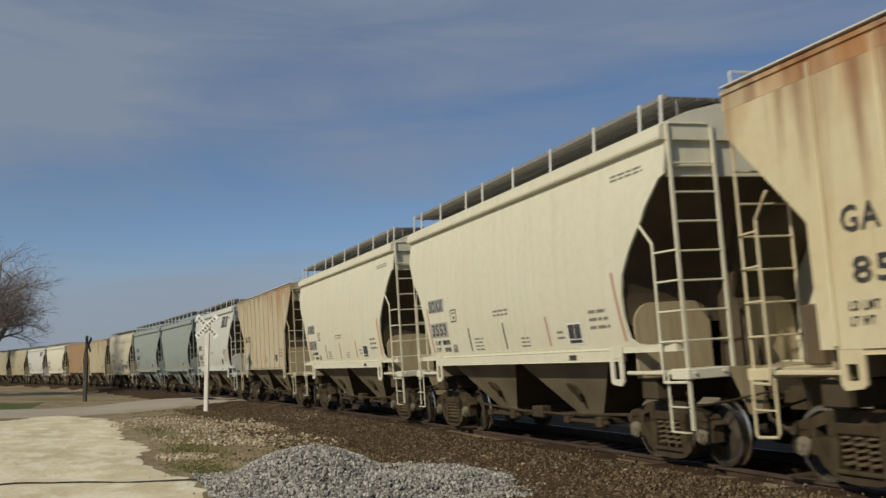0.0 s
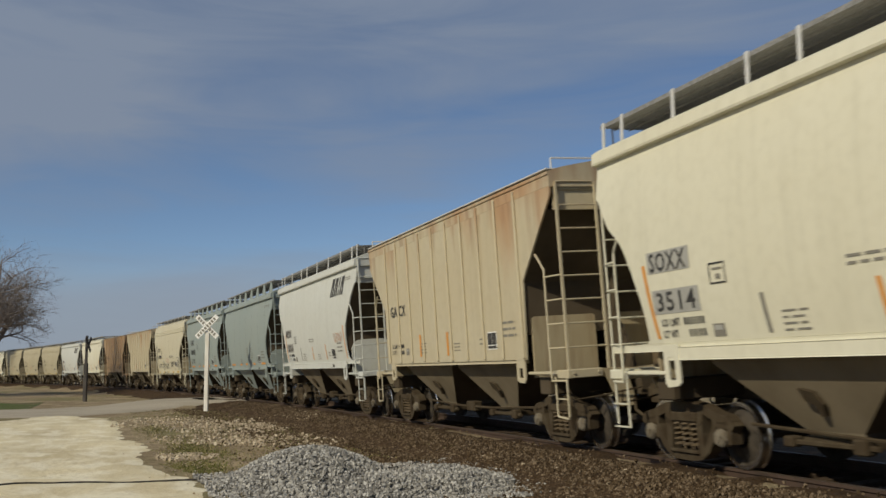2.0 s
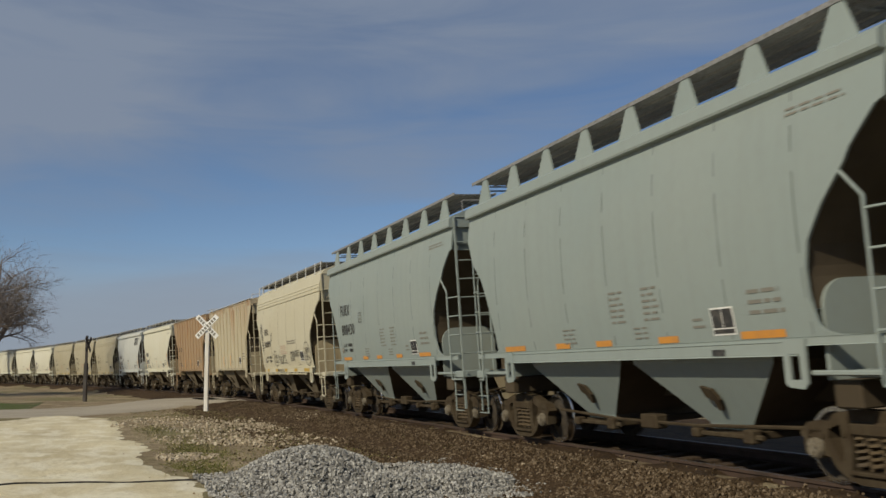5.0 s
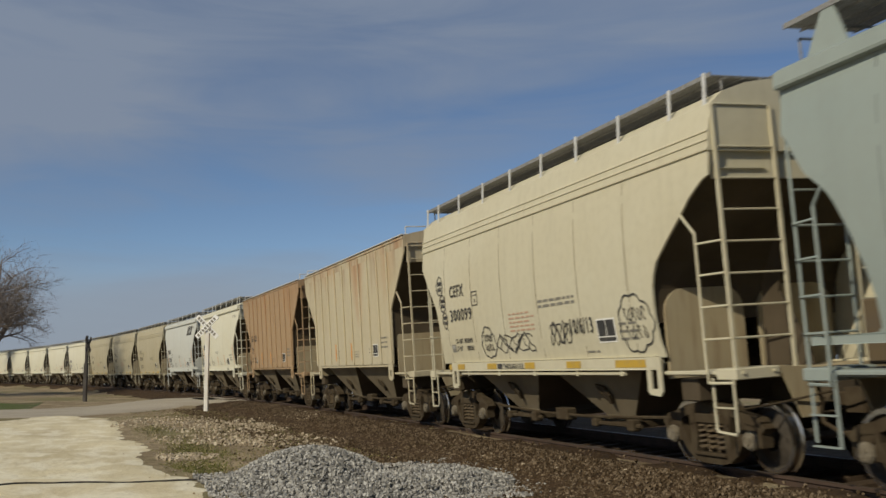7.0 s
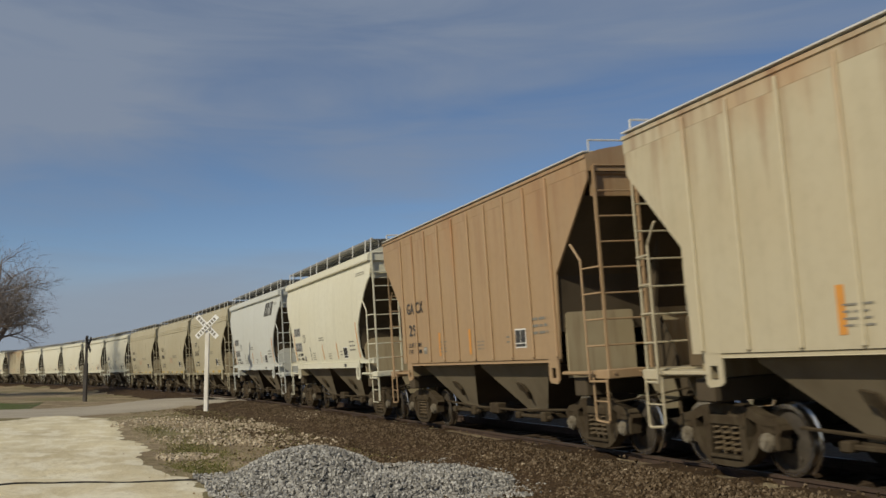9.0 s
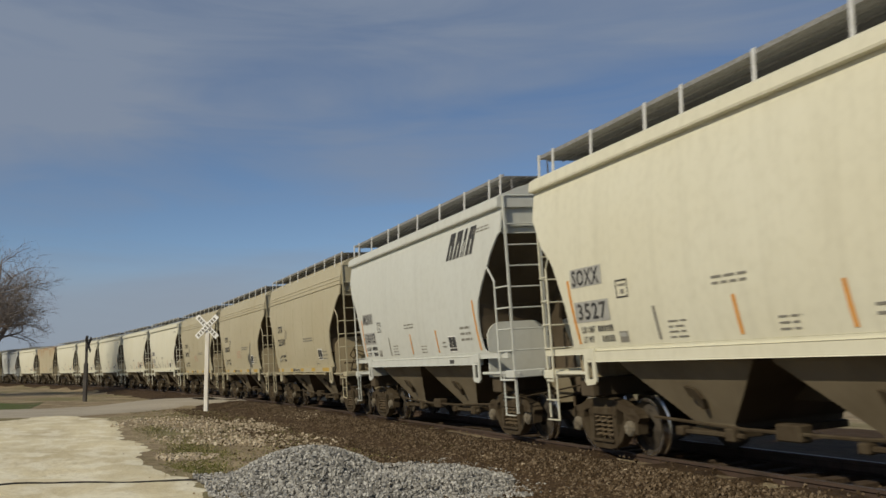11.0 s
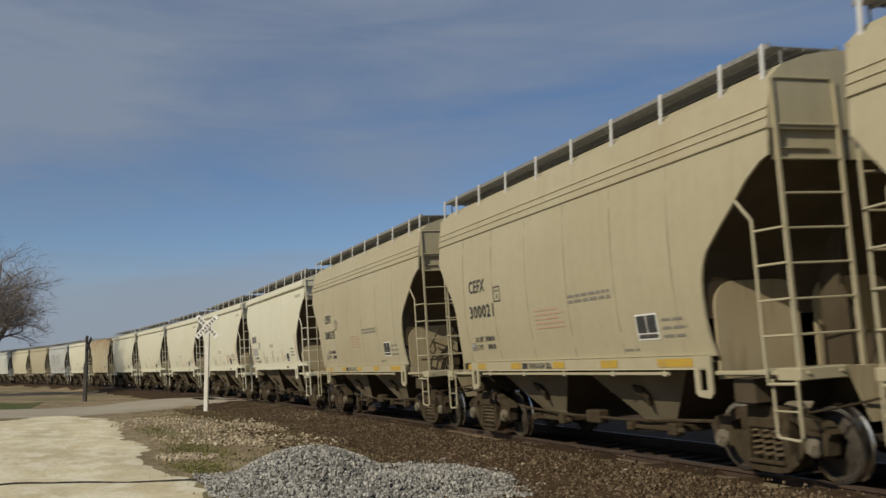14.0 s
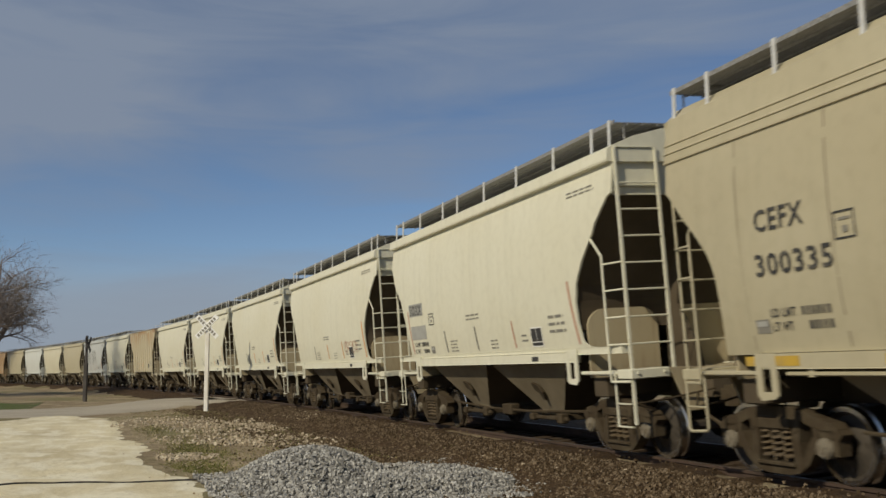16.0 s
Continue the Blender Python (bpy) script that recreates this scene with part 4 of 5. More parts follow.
# ---- signs, wire shadow built as a cable, tree ----
def build_crossbuck():
    wood = layer(material("white_painted_post", (0.74, 0.72, 0.66), 0.7), 4, (1, 1, 0.3), 0.45, 0.8, (0.50, 0.46, 0.38), 0.7)
    white = layer(material("white_sign_face", (0.80, 0.80, 0.77), 0.5), 5, (1, 1, 1), 0.5, 0.8, (0.55, 0.53, 0.48), 0.5)
    x, y = 4.17, 43.98
    s = new("crossing_sign")
    s.matrix_basis = Matrix.Translation((x, y, ground_z(x, y))) @ pose(0, 0, 0, 0, 0, -24)
    tagged(s, "white crossbuck level crossing sign on a painted wooden post", "crossing sign")
    bm = bmesh.new()
    box(bm, -0.09, 0.09, -0.07, 0.07, -0.3, 3.95, 0.015)
    part("post", bm, wood, s)
    for k, a in enumerate((45, -45)):
        bm = bmesh.new()
        box(bm, -0.66, 0.66, -0.085 - 0.03 * k - 0.012, -0.085 - 0.03 * k + 0.012, -0.115, 0.115, 0.006)
        b = part("blade", bm, white, s, "white diagonal sign blade")
        b.matrix_basis = pose(0, 0, 3.72, 0, a, 0)
        bm = bmesh.new()
        for i in range(8):
            u = -0.52 + i * 0.142 + (0.0 if abs(i - 3.5) > 1 else 0.0)
            box(bm, u - 0.045, u + 0.045, -0.104 - 0.03 * k, -0.099 - 0.03 * k, -0.065, 0.065)
        part("lettering", bm, INK_FADED, b)


def build_dark_post():
    dark = layer(material("dark_weathered_post", (0.055, 0.05, 0.045), 0.9), 4, (1, 1, 0.3), 0.45, 0.8, (0.13, 0.115, 0.10), 0.7)
    x, y = -1.22, 64.1
    s = new("signpost")
    s.matrix_basis = Matrix.Translation((x, y, ground_z(x, y))) @ pose(0, 0, 0, 0, 0, 70)
    tagged(s, "dark weathered post with a crossing sign seen edge-on", "signpost")
    bm = bmesh.new()
    box(bm, -0.11, 0.11, -0.11, 0.11, -0.3, 2.35, 0.02)
    box(bm, -0.07, 0.07, -0.07, 0.07, 2.30, 4.05, 0.02)
    part("post", bm, dark, s)
    for a in (45, -45):
        bm = bmesh.new()
        box(bm, -0.6, 0.6, -0.10, -0.075, -0.115, 0.115)
        b = part("blade", bm, dark, s)
        b.matrix_basis = pose(0, 0 if a > 0 else -0.03, 3.5, 0, a, 0)


# Thin dark strand stands in for a wire's shadow across drive and heap.
def build_shadow_line():
    bm = bmesh.new()
    pts = [(-3.2, 16.6), (-1.25, 16.2), (0.2, 16.1), (1.25, 15.9), (1.75, 15.75), (2.3, 15.8), (3.2, 15.9), (4.0, 15.9), (4.9, 16.4), (5.7, 17.3), (6.35, 18.6)]
    fine = []
    for a, b in zip(pts, pts[1:]):
        for i in range(6):
            t = i / 6
            x, y = a[0] + (b[0] - a[0]) * t, a[1] + (b[1] - a[1]) * t
            fine.append((x, y, ground_z(x, y) + heap_z(x, y) + 0.03))
    pipe(bm, fine, 0.015, 6)
    ob = part("cable", bm, material("wire_shadow_black", (0.02, 0.018, 0.016), 0.8), None)
    tagged(ob, "thin black strand standing in for a wire shadow over the drive and gravel", "cable")


def build_tree(x, y, height, seed):
    rng = random.Random(seed)
    bark = layer(material("grey_bark", (0.19, 0.16, 0.14), 0.95), 3, (1, 1, 0.3), 0.4, 0.7, (0.25, 0.21, 0.18), 0.8)
    tree = new("bare_tree")
    tree.location = (x, y, ground_z(x, y))
    tagged(tree, "large leafless tree with a wide crown of fine twigs", "tree")
    wood, twigs = bmesh.new(), ([], [])

    def cone(a, b, r0, r1, seg):
        d = b - a
        q = d.to_track_quat("Z", "Y").to_matrix()
        ra = [wood.verts.new(a + q @ Vector((r0 * math.cos(2 * math.pi * k / seg), r0 * math.sin(2 * math.pi * k / seg), 0))) for k in range(seg)]
        rb = [wood.verts.new(b + q @ Vector((r1 * math.cos(2 * math.pi * k / seg), r1 * math.sin(2 * math.pi * k / seg), 0))) for k in range(seg)]
        for k in range(seg):
            wood.faces.new((ra[k], ra[(k + 1) % seg], rb[(k + 1) % seg], rb[k]))

    def twig(a, b, r):
        d = (b - a).normalized()
        s = d.orthogonal().normalized()
        u = d.cross(s)
        v, f = twigs
        k = len(v)
        v.extend([tuple(a + s * r), tuple(a - s * r * 0.5 + u * r * 0.87), tuple(a - s * r * 0.5 - u * r * 0.87), tuple(b)])
        f.extend([(k, k + 1, k + 3), (k + 1, k + 2, k + 3), (k + 2, k, k + 3)])

    def grow(p, d, length, r, depth):
        n = 3
        q = p
        for i in range(n):
            d = (d + Vector((rng.gauss(0, 0.13), rng.gauss(0, 0.13), rng.gauss(0.01, 0.10)))).normalized()
            e = q + d * length / n
            r1 = r * (1 - 0.16)
            if depth < 4:
                cone(q, e, r, r1, 7 if depth < 2 else 4)
            else:
                twig(q, q + (e - q) * 1.5, max(r, 0.02))
            q, r = e, r1
            if depth < 5 and (i > 0 or depth > 0):
                kids = 2 if depth < 4 else (2 if rng.random() < 0.7 else 1)
                for _ in range(kids):
                    a, t = rng.uniform(0, 2 * math.pi), rng.uniform(0.45, 1.1)
                    s = d.orthogonal().normalized()
                    side = s * math.cos(a) + d.cross(s) * math.sin(a)
                    nd = (d * math.cos(t) + side * math.sin(t))
                    nd.z = nd.z * 0.85 + 0.06
                    if depth < 5 or rng.random() < 0.5:
                        grow(q, nd.normalized(), length * rng.uniform(0.52, 0.76), r * 0.62, depth + 1)

    trunk_top = Vector((0.3, 0, height * 0.22))
    cone(Vector((0, 0, -0.3)), trunk_top, height * 0.028, height * 0.022, 10)
    for k in range(5):
        a = k * 1.26 + 0.4
        grow(trunk_top, Vector((math.cos(a) * 0.62, math.sin(a) * 0.62, 0.9)).normalized(), height * 0.25, height * 0.013, 1)
    grow(trunk_top, Vector((0.1, 0, 1)), height * 0.32, height * 0.016, 1)
    part("trunk", wood, bark, tree)
    me = bpy.data.meshes.new("crown")
    me.from_pydata(*[twigs[0], [], twigs[1]])
    me.materials.append(bark)
    c = new("crown", me)
    c.parent = tree
    tagged(c, "fine bare twigs")
    return tree


build_ground()
build_sheets()
build_track()
build_stones()
build_grass()
build_crossbuck()
build_dark_post()
build_shadow_line()
build_tree(-16.5, 158.0, 25.5, 4)
build_tree(-21.0, 83.0, 25.0, 9)


# ---- lettering on the cars ----
@lru_cache(None)
def letters(text, size):
    cu = bpy.data.curves.new("letters", "FONT")
    cu.body, cu.size, cu.resolution_u, cu.offset = text, size, 2, size * 0.018
    cu.space_character = 1.12
    ob = bpy.data.objects.new("letters", cu)
    scene.collection.objects.link(ob)
    me = bpy.data.meshes.new_from_object(ob.evaluated_get(bpy.context.evaluated_depsgraph_get()))
    bpy.data.objects.remove(ob)
    vs, fs = [tuple(v.co) for v in me.vertices], [tuple(p.vertices) for p in me.polygons]
    bpy.data.meshes.remove(me)
    return vs, fs


def stencil(car, kind, text, x, z, size, mat=None, width=0.78, out=None, fit=0.0):
    """Stencilled letters on the side; fit gives the line's whole length."""
    vs, fs = letters(text, size)
    if fit:
        lo, hi = min(v[0] for v in vs), max(v[0] for v in vs)
        width = fit / (hi - lo)
    bm = bmesh.new()
    new_vs = [bm.verts.new((x + v[0] * width, -(out or y_side(z + v[1], kind == "ribbed") + 0.012), z + v[1])) for v in vs]
    for f in fs:
        try:
            bm.faces.new([new_vs[i] for i in f])
        except ValueError:
            pass
    return part("lettering", bm, mat or INK, car)


def patch(car, kind, x0, x1, z0, z1, mat, name="marking", lean=0.0, lift=0.006):
    bm = bmesh.new()
    n = 5
    rows = []
    for i in range(n + 1):
        z = z0 + (z1 - z0) * i / n
        sh = lean * (z - z0)
        y = -((1.535 if z < SIDE_LOW[kind] - 0.01 else y_side(z, kind == "ribbed")) + lift)
        rows.append([bm.verts.new((x0 + sh, y, z)), bm.verts.new((x1 + sh, y, z))])
    for a, b in zip(rows, rows[1:]):
        bm.faces.new((a[0], a[1], b[1], b[0]))
    return part(name, bm, mat, car)


def bars(car, kind, x, z, rows, width, mat, height=0.05, gap=0.10, seed=1):
    rng = random.Random(seed)
    bm = bmesh.new()
    for r in range(rows):
        u, zz = x, z - r * gap
        end = x + width * rng.uniform(0.75, 1.0)
        while u < end:
            w = rng.uniform(0.10, 0.26)
            y0, y1 = (-(y_side(q, kind == "ribbed") + 0.008) for q in (zz, zz + height))
            bm.faces.new([bm.verts.new(p) for p in ((u, y0, zz), (min(u + w, end), y0, zz), (min(u + w, end), y1, zz + height), (u, y1, zz + height))])
            u += w + 0.05
    return part("small_print", bm, mat, car)


def scrawl(car, kind, x, z, w, h, seed, mat=None, loops=9, thick=0.022):
    """A sprayed tag: a looping line that follows the side."""
    rng = random.Random(seed)
    bm = bmesh.new()
    pts = []
    for i in range(loops * 10):
        t = i / 10
        pts.append((x + w * (t / loops) + w * 0.13 * math.sin(t * 6.28 * 0.9 + rng.uniform(-0.4, 0.4)), z + h * (0.5 + 0.42 * math.sin(t * 6.28 * 0.73 + seed) * rng.uniform(0.7, 1.1))))
    for (a, b), (c, d) in zip(pts, pts[1:]):
        nx, nz = -(d - b), (c - a)
        ln = math.hypot(nx, nz) or 1
        nx, nz = nx / ln * thick / 2, nz / ln * thick / 2
        q = [(a + nx, b + nz), (c + nx, d + nz), (c - nx, d - nz), (a - nx, b - nz)]
        bm.faces.new([bm.verts.new((u, -(y_side(v, kind == "ribbed") + 0.010), v)) for u, v in q])
    return part("sprayed_tag", bm, mat or INK, car)


def bubble(car, kind, x, z, w, h, seed):
    """A lobed outline such as sprayers draw round their letters, with strokes inside."""
    bm = bmesh.new()
    n = 90

    def stroke(pts, thick):
        for (a, b), (c, d) in zip(pts, pts[1:]):
            nx, nz = -(d - b), (c - a)
            ln = math.hypot(nx, nz) or 1
            nx, nz = nx / ln * thick / 2, nz / ln * thick / 2
            bm.faces.new([bm.verts.new((u, -(y_side(v, kind == "ribbed") + 0.010), v)) for u, v in ((a + nx, b + nz), (c + nx, d + nz), (c - nx, d - nz), (a - nx, b - nz))])

    ring = []
    for i in range(n + 1):
        a = 2 * math.pi * i / n
        r = 1 + 0.13 * abs(math.sin(a * 4.5 + seed)) + 0.06 * math.sin(a * 3 + seed)
        ring.append((x + w / 2 + w * 0.44 * r * math.cos(a), z + h / 2 + h * 0.44 * r * math.sin(a)))
    stroke(ring, 0.028)
    rng = random.Random(seed)
    for row, k in ((0.66, 5), (0.36, 4)):
        for i in range(k):
            cx, cz = x + w * (0.20 + 0.62 * (i + 0.5) / k), z + h * row
            lw, lh = w * 0.055, h * 0.11
            turn = rng.uniform(0, 6)
            stroke([(cx + lw * math.cos(turn + t * 0.9) * (1 - 0.03 * t), cz + lh * math.sin(turn * 0.5 + t * 0.75)) for t in range(7)], 0.024)
    part("sprayed_tag", bm, INK, car, "black sprayed bubble tag")


def emblem(car, kind):
    """A slanted black company emblem drawn as plain block shapes."""
    bm = bmesh.new()
    x0, z0, h, sl = 2.68, 3.70, 0.55, 0.24

    def quad(pts):
        bm.faces.new([bm.verts.new((x0 + u + sl * v, -(y_side(z0 + v * h, False) + 0.010), z0 + v * h)) for u, v in pts])

    for a, b in ((0.0, 0.36), (0.42, 0.78), (0.86, 1.04), (1.12, 1.50)):
        m = (a + b) / 2
        quad(((a, 0), (m - 0.03, 0), (m - 0.03, 1), (a + 0.03, 1)))
        quad(((m + 0.03, 0), (b, 0), (b - 0.03, 1), (m + 0.03, 1)))
        quad(((m - 0.03, 0.55), (m + 0.03, 0.55), (m + 0.03, 1), (m - 0.03, 1)))
    part("emblem", bm, INK, car, "black slanted block emblem")


def class_box(car, kind, x, z, w, h):
    """A small outlined square with an unreadable mark in it."""
    for a, b, c, e in ((0, 0.02, 0, h), (w - 0.02, w, 0, h), (0.02, w - 0.02, h - 0.02, h), (0.02, w - 0.02, 0, 0.02)):
        patch(car, kind, x + a, x + b, z + c, z + e, INK, lift=0.009)
    patch(car, kind, x + w * 0.40, x + w * 0.66, z + h * 0.22, z + h * 0.46, INK_FADED, lift=0.009)
    patch(car, kind, x + w * 0.22, x + w * 0.82, z + h * 0.66, z + h * 0.76, INK_FADED, lift=0.009)


def weights(car, kind, x, z, side=1):
    """The load-limit lines with their unreadable figures, and the little test label beside them."""
    for k, word in enumerate(("LD LMT", "LT WT")):
        zz = z - 0.155 * k
        stencil(car, kind, word, x, zz, 0.135, fit=0.42 - 0.08 * k)
        rng = random.Random(k + int(x * 50))
        for i in range(6 - k):
            u = x + 0.52 + 0.08 * k + i * 0.078
            patch(car, kind, u, u + rng.uniform(0.04, 0.056), zz, zz + 0.092, INK, "small_print", lift=0.009)
    lx = x - 0.29 if side < 0 else x + 1.12
    patch(car, kind, lx, lx + 0.24, z - 0.18, z - 0.02, INK_FADED, "label_plate")
    patch(car, kind, lx + 0.03, lx + 0.21, z - 0.10, z - 0.04, PATCH, "label_panel", lift=0.011)


def test_plate(car, kind, x, z, w, h):
    """White plate with two black panels and a lower strip."""
    patch(car, kind, x, x + w, z, z + h, LABEL_W, "label_plate")
    for a, b, c, e in ((0.05, 0.48, 0.27, 0.94), (0.52, 0.95, 0.27, 0.94), (0.05, 0.95, 0.06, 0.22)):
        patch(car, kind, x + w * a, x + w * b, z + h * c, z + h * e, INK, "label_panel", lift=0.011)


def dress(car, kind, marks, seed):
    """Stencils, reflectors and labels on the camera's side of one car."""
    mark, number = marks.get("mark"), marks.get("number")
    if kind == "grooved":
        for a, b in ((-4.27, -3.34), (-2.10, -1.64), (-0.34, 0.08), (1.30, 1.80), (2.88, 3.80)):
            patch(car, kind, a, min(b, 3.72), 1.385, 1.495, YELLOW, "sill_patch")
        stencil(car, kind, "THROUGH SILL", -1.30, 1.39, 0.135, fit=0.92, out=1.548)
        patch(car, kind, -1.57, -1.36, 1.39, 1.485, INK, lift=0.012)
        bars(car, kind, 2.0, 1.62, 1, 0.5, INK_FADED, 0.03, 0.1, 8)
        test_plate(car, kind, 2.44, 1.76, 0.56, 0.36)
        bars(car, kind, 3.10, 2.0, 3, 0.6, INK_FADED, 0.035, 0.11, 5)
        bars(car, kind, 0.50, 2.50, 2, 1.65, INK_FADED, 0.045, 0.085, 3)
        if marks.get("red"):
            bars(car, kind, -0.80, 2.36, 5, 1.1, RED_INK, 0.03, 0.075, 4)
        if mark:
            stencil(car, kind, mark, -3.80, 2.90, 0.345, fit=0.82)
            stencil(car, kind, number, -3.86, 2.40, 0.345, fit=1.24)
            weights(car, kind, -3.72, 1.93, -1)
            class_box(car, kind, -2.54, 2.65, 0.30, 0.29)
    else:
        strip = ORANGE if marks.get("orange", True) else RED_INK
        if kind == "zigzag":
            for x, w in ((-4.08, 0.9), (-1.94, 0.5), (-0.56, 0.48), (1.2, 0.48), (3.0, 0.8)):
                patch(car, kind, x, x + w, 1.70, 1.79, ORANGE, "reflector")
            for x in (0.05, 0.95):
                bars(car, kind, x, 2.45, 6, 0.45, INK_FADED, 0.03, 0.085, 12)
        elif kind == "ribbed":
            for x in (-1.56, 0.28):
                patch(car, kind, x - 0.12, x + 0.0, 1.69, 2.20, strip, "reflector")
        else:
            dark = INK_FADED if marks.get("dark_strips", True) else strip
            for x, z1, m in ((-1.88, 2.22, dark), (-0.10, 2.24, dark if marks.get("orange", True) is False else strip), (1.74, 2.26, strip)):
                patch(car, kind, x, x + 0.07, 1.76, z1, m, "reflector", lean=-0.12)
            patch(car, kind, 4.20, 4.28, 1.76, 2.77, strip, "reflector", lean=-0.16)
            bars(car, kind, -0.50, 2.46, 2, 0.85, INK_FADED, 0.03, 0.075, 13)
        test_plate(car, kind, 2.48, 1.76, 0.46, 0.34)
        bars(car, kind, 3.25, 2.22, 3, 0.62, INK_FADED, 0.045, 0.12, 5)
        bars(car, kind, -1.60, 1.98, 4, 0.45, INK_FADED, 0.022, 0.07, 6)
        bars(car, kind, 0.62, 1.92, 3, 0.45, INK_FADED, 0.022, 0.07, 9)
        bars(car, kind, 2.08, 1.96, 2, 0.28, INK_FADED, 0.03, 0.09, 14)
        if kind != "ribbed":
            bars(car, kind, 4.15, 4.15, 2, 0.95, INK_FADED, 0.025, 0.06, 10)
            patch(car, kind, 2.42, 2.68, 1.51, 1.59, INK, "sill_plate")
        if mark:
            x = {"smooth": -4.12, "zigzag": -3.98, "ribbed": -3.86}[kind]
            if kind == "smooth":
                patch(car, kind, x - 0.10, x - 0.02, 1.76, 2.77, strip, "reflector", lean=-0.15, lift=0.004)
                if marks.get("patches"):
                    patch(car, kind, x - 0.10, x + 0.90, 2.64, 2.93, PATCH, "repaint_patch")
                    patch(car, kind, x - 0.06, x + 1.02, 2.09, 2.41, PATCH, "repaint_patch")
                stencil(car, kind, mark, x - 0.04, 2.665, 0.345, fit=0.86)
                if number:
                    stencil(car, kind, number, x + 0.02, 2.135, 0.345, fit=0.90)
                weights(car, kind, x + 0.08, 1.93)
                class_box(car, kind, -2.83, 2.39, 0.33, 0.26)
            elif kind == "zigzag":
                stencil(car, kind, mark, x, 3.03, 0.44, fit=1.04)
                stencil(car, kind, number, x + 0.08, 2.45, 0.44, fit=1.42)
                weights(car, kind, x + 0.1, 2.10, -1)
                class_box(car, kind, -1.95, 2.75, 0.31, 0.28)
            else:
                stencil(car, kind, mark, x, 2.72, 0.37, fit=1.22)
                if number:
                    stencil(car, kind, number, x + 0.1, 2.20, 0.37, fit=0.55)
                weights(car, kind, x, 1.93)
    if marks.get("emblem"):
        emblem(car, kind)
    if marks.get("date"):
        stencil(car, kind, marks["date"], 1.55, 1.93, 0.34, fit=0.74)
    if marks.get("pipes"):
        bm = bmesh.new()
        x = TOP_X - deepest(kind, 1) + 0.12
        for k, (y, z1) in enumerate(((-0.95, 2.0), (-0.78, 2.35), (-0.52, 2.15), (-0.30, 2.4))):
            pipe(bm, [(x, y, 1.31), (x + 0.05, y + 0.06, 1.6), (x + 0.04, y + 0.18 * (-1) ** k, 1.85), (x + 0.1, y + 0.12, z1)], 0.022)
        pipe(bm, [(x, -1.15, 1.62), (x + 0.2, -0.7, 1.60), (x + 0.25, -0.2, 1.72), (x + 0.2, 0.6, 1.66)], 0.025)
        pipe(bm, [(x, -0.85, 2.05), (x + 0.12, -0.5, 1.90), (x + 0.2, -0.05, 1.62), (x + 0.1, 0.5, 1.58)], 0.02)
        box(bm, x, x + 0.22, -0.45, -0.2, 1.42, 1.70, 0.02)
        rod(bm, (x + 0.15, 0.05, 1.50), (x + 0.15, 0.75, 1.50), 0.15, 12)
        part("brake_piping", bm, GRIME, car, "dark bent brake pipes and valve on the car end")
    for k, box_ in enumerate(marks.get("bubbles", ())):
        bubble(car, kind, *box_, seed + k)
    for k, (x, z, w, h, c) in enumerate(marks.get("tags", ())):
        scrawl(car, kind, x, z, w, h, seed * 7 + k, RED_INK if c else INK)


# ---- the train: kind, paint, place along the track at 8 s, markings, label ----
LOOK = {
    ("smooth", "cream"): "cream two-bay covered hopper car with smooth curved sides",
    ("smooth", "white"): "white two-bay covered hopper car with smooth curved sides",
    ("grooved", "tan"): "tan two-bay covered hopper car with yellow sill patches",
    ("grooved", "beige"): "beige two-bay covered hopper car with yellow sill patches",
    ("zigzag", "green"): "grey-green covered hopper car with bracketed roof walk",
    ("smooth", "grey"): "pale grey covered hopper car, dirty and sprayed",
    ("ribbed", "rust"): "rust-streaked cream covered hopper car with ribbed sides",
    ("ribbed", "sand"): "sandy, rust-stained covered hopper car with ribbed sides",
    ("ribbed", "brown"): "brown oxide covered hopper car with ribbed sides",
    ("smooth", "tan"): "tan weathered covered hopper car with smooth curved sides",
    ("smooth", "beige"): "beige dusty covered hopper car with smooth curved sides",
}
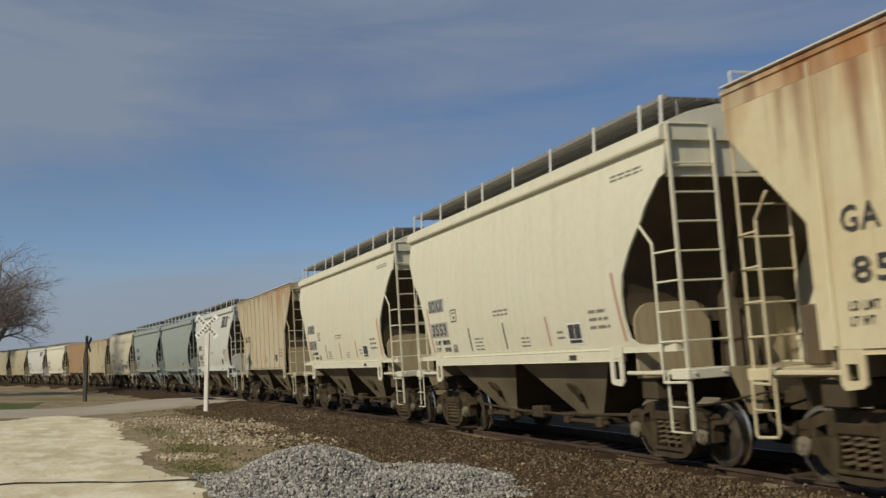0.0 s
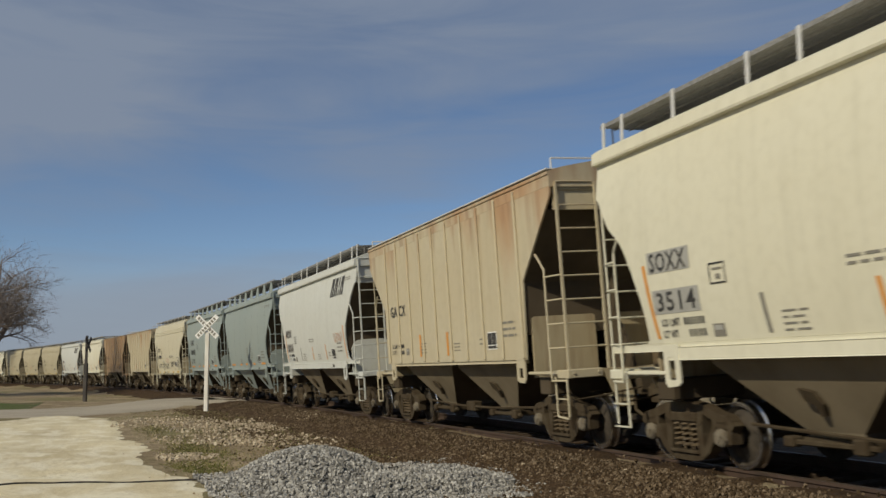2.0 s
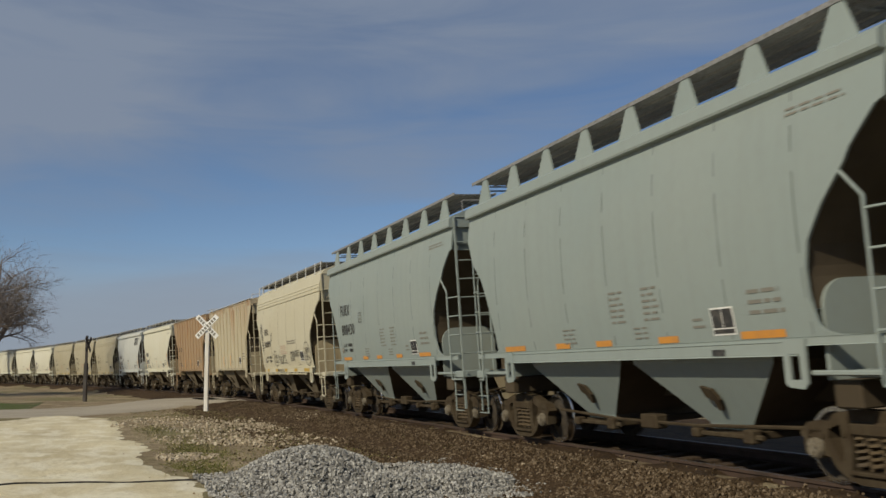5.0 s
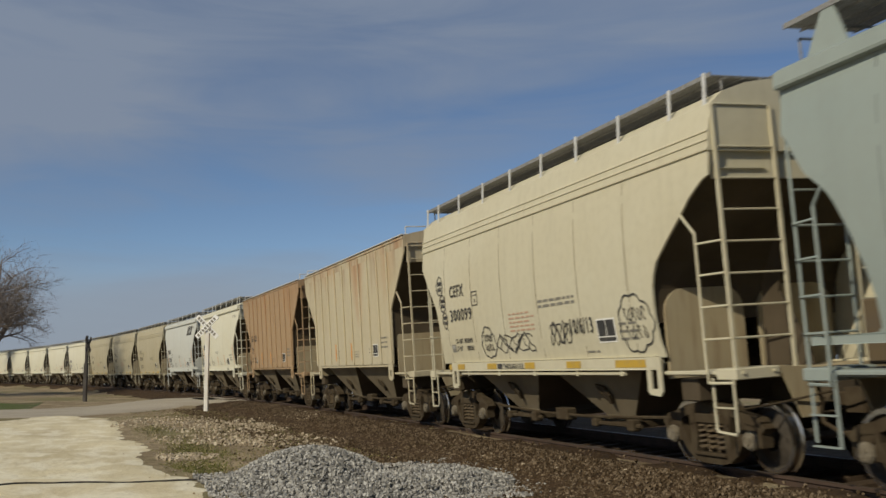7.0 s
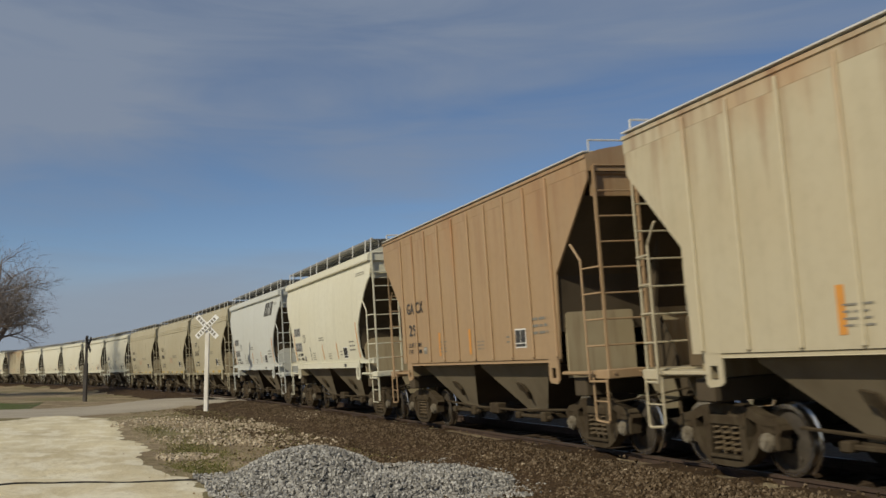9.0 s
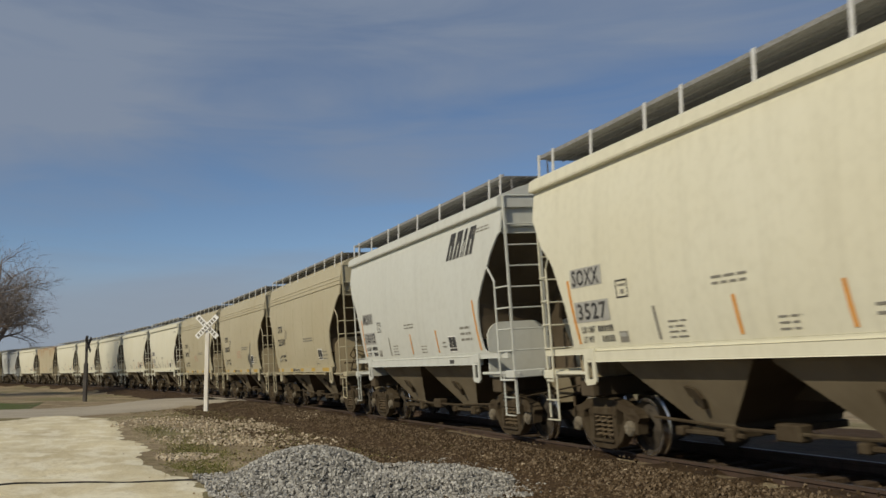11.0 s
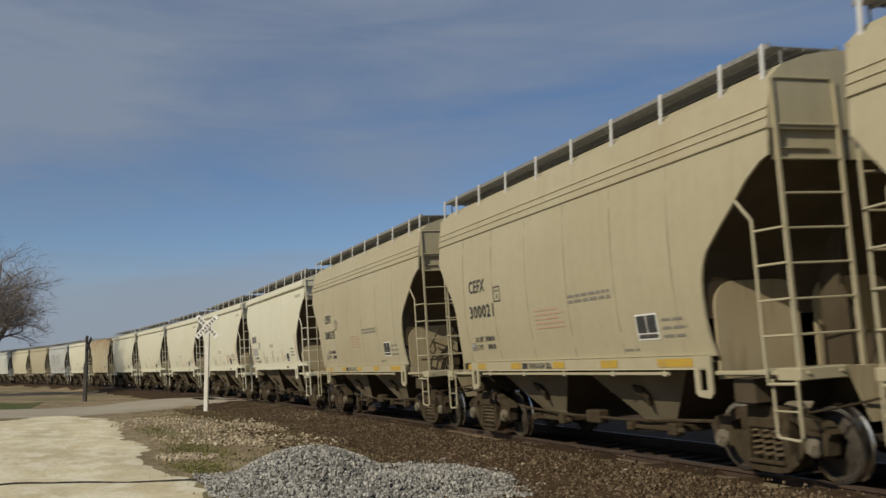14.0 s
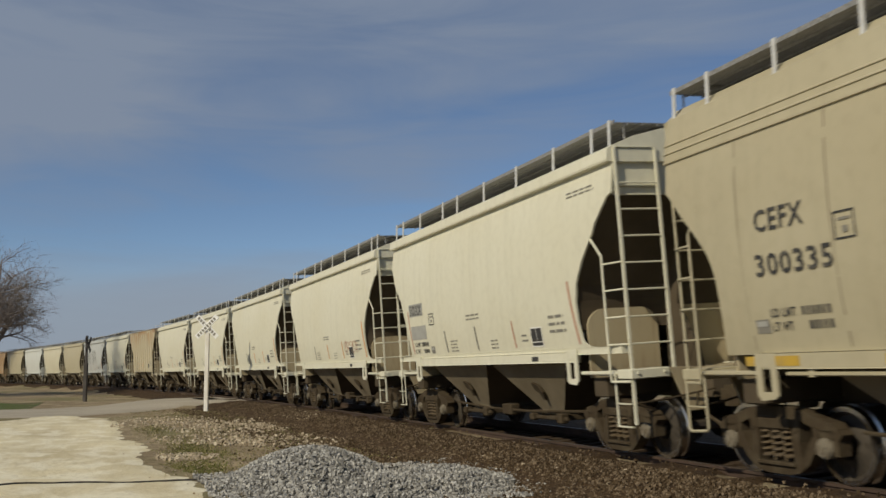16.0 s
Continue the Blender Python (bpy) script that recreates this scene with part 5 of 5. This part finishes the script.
TRAIN = [
    ("ribbed", "rust", -83.55, {"mark": "GA CX", "number": "85"}),
    ("smooth", "cream", -70.95, {"mark": "SOXX", "number": "3553", "patches": True, "orange": False}),
    ("smooth", "cream", -58.35, {"mark": "SOXX", "number": "3514", "patches": True, "dark_strips": True}),
    ("ribbed", "sand", -45.6, {"mark": "GA CX", "number": ""}),
    ("smooth", "white", -32.78, {"mark": "MQRX", "number": "130161", "patches": True, "emblem": True, "tags": [(2.95, 2.26, 0.95, 0.34, 1)]}),
    ("zigzag", "green", -20.1, {}),
    ("zigzag", "green", -7.9, {"mark": "FURX", "number": "808430"}),
    ("grooved", "beige", 4.65, {"mark": "CEFX", "number": "300099", "red": True, "date": "10/6/13", "tags": [(-1.45, 1.64, 1.55, 0.42, 0), (0.86, 1.74, 0.7, 0.45, 0)], "bubbles": [(3.10, 1.58, 0.95, 0.85), (-2.28, 1.58, 0.72, 0.62), (-4.62, 2.98, 0.40, 0.42), (-4.46, 2.62, 0.36, 0.38), (-4.34, 2.26, 0.30, 0.36)]}),
    ("ribbed", "sand", 17.25, {}),
    ("ribbed", "brown", 29.6, {"mark": "GA CX", "number": "29"}),
    ("smooth", "cream", 42.3, {"mark": "SOXX", "number": "3527", "patches": True}),
    ("smooth", "white", 54.95, {"mark": "MQRX", "number": "130153", "patches": True, "emblem": True}),
    ("grooved", "tan", 67.4, {"mark": "CITX", "number": "221510", "pipes": True}),
    ("grooved", "tan", 79.85, {"mark": "CEFX", "number": "300021", "red": True}),
    ("grooved", "tan", 92.53, {"mark": "CEFX", "number": "300335", "pipes": True, "red": True}),
    ("smooth", "cream", 105.2, {"mark": "SOXX", "number": "", "patches": True, "orange": False}),
    ("smooth", "cream", 117.9, {"mark": "", "tags": [(2.0, 1.9, 1.4, 0.4, 1)]}),
    ("smooth", "cream", 130.8, {"mark": ""}),
    ("smooth", "cream", 143.4, {"mark": ""}),
    ("smooth", "cream", 156.0, {"mark": ""}),
    ("ribbed", "sand", 168.6, {"mark": ""}),
    ("smooth", "cream", 181.2, {"mark": ""}),
    ("smooth", "grey", 193.8, {"mark": "", "tags": [(-3.5, 2.2, 2.2, 1.6, 0), (-0.5, 2.4, 2.0, 1.4, 0)]}),
    ("smooth", "tan", 206.4, {"mark": ""}),
    ("smooth", "beige", 219.0, {"mark": ""}),
    ("smooth", "white", 231.6, {"mark": ""}),
    ("smooth", "tan", 244.2, {"mark": ""}),
    ("ribbed", "brown", 256.8, {"mark": ""}),
    ("smooth", "beige", 269.4, {"mark": ""}),
]
SPEED, DRIFT = 10.92, -0.0054


def run(t):
    """Metres that the train has run since 8 s."""
    return SPEED * (t - 8) + DRIFT * (t - 8) ** 2 / 2


def car_pose(s8, t):
    s = s8 - run(t)
    front, rear = beside(s - TRUCK_X, 0), beside(s + TRUCK_X, 0)
    x = (front - rear).normalized()
    m = car_turn(s)
    z = m.col[2].to_3d()
    y = z.cross(x).normalized()
    z = x.cross(y)
    out = Matrix((x, y, z)).transposed().to_4x4()
    out.translation = (front + rear) / 2
    return out


CARS = []
MODELS = {}
for i, (kind, paint, s8, marks) in enumerate(TRAIN):
    key = (kind, paint)
    if key not in MODELS:
        MODELS[key] = hopper_car(kind, paint)
        tagged(MODELS[key], LOOK[key], "hopper car", "cars of the freight train")
        car = MODELS[key]
    else:
        car = copy_thing(MODELS[key], Matrix.Identity(4))
    CARS.append((car, i, s8, marks, kind))
for car, i, s8, marks, kind in CARS:
    if i < 23:
        dress(car, kind, marks, i + 1)


def motions():
    for car, i, s8, marks, kind in CARS:
        walk(car, [(t / 2, car_pose(s8, t / 2)) for t in range(33)])
        if i > 16:
            continue
        for tr in (c for c in car.children if c.name.startswith("truck")):
            for w in (c for c in tr.children if c.name.startswith("wheelset")):
                x = w.location.x
                walk(w, [(k / FPS, pose(x, 0, WHEEL_R, 0, math.degrees(run(k / FPS) / WHEEL_R) % 360, 0)) for k in range(16 * FPS + 1)])


motions()
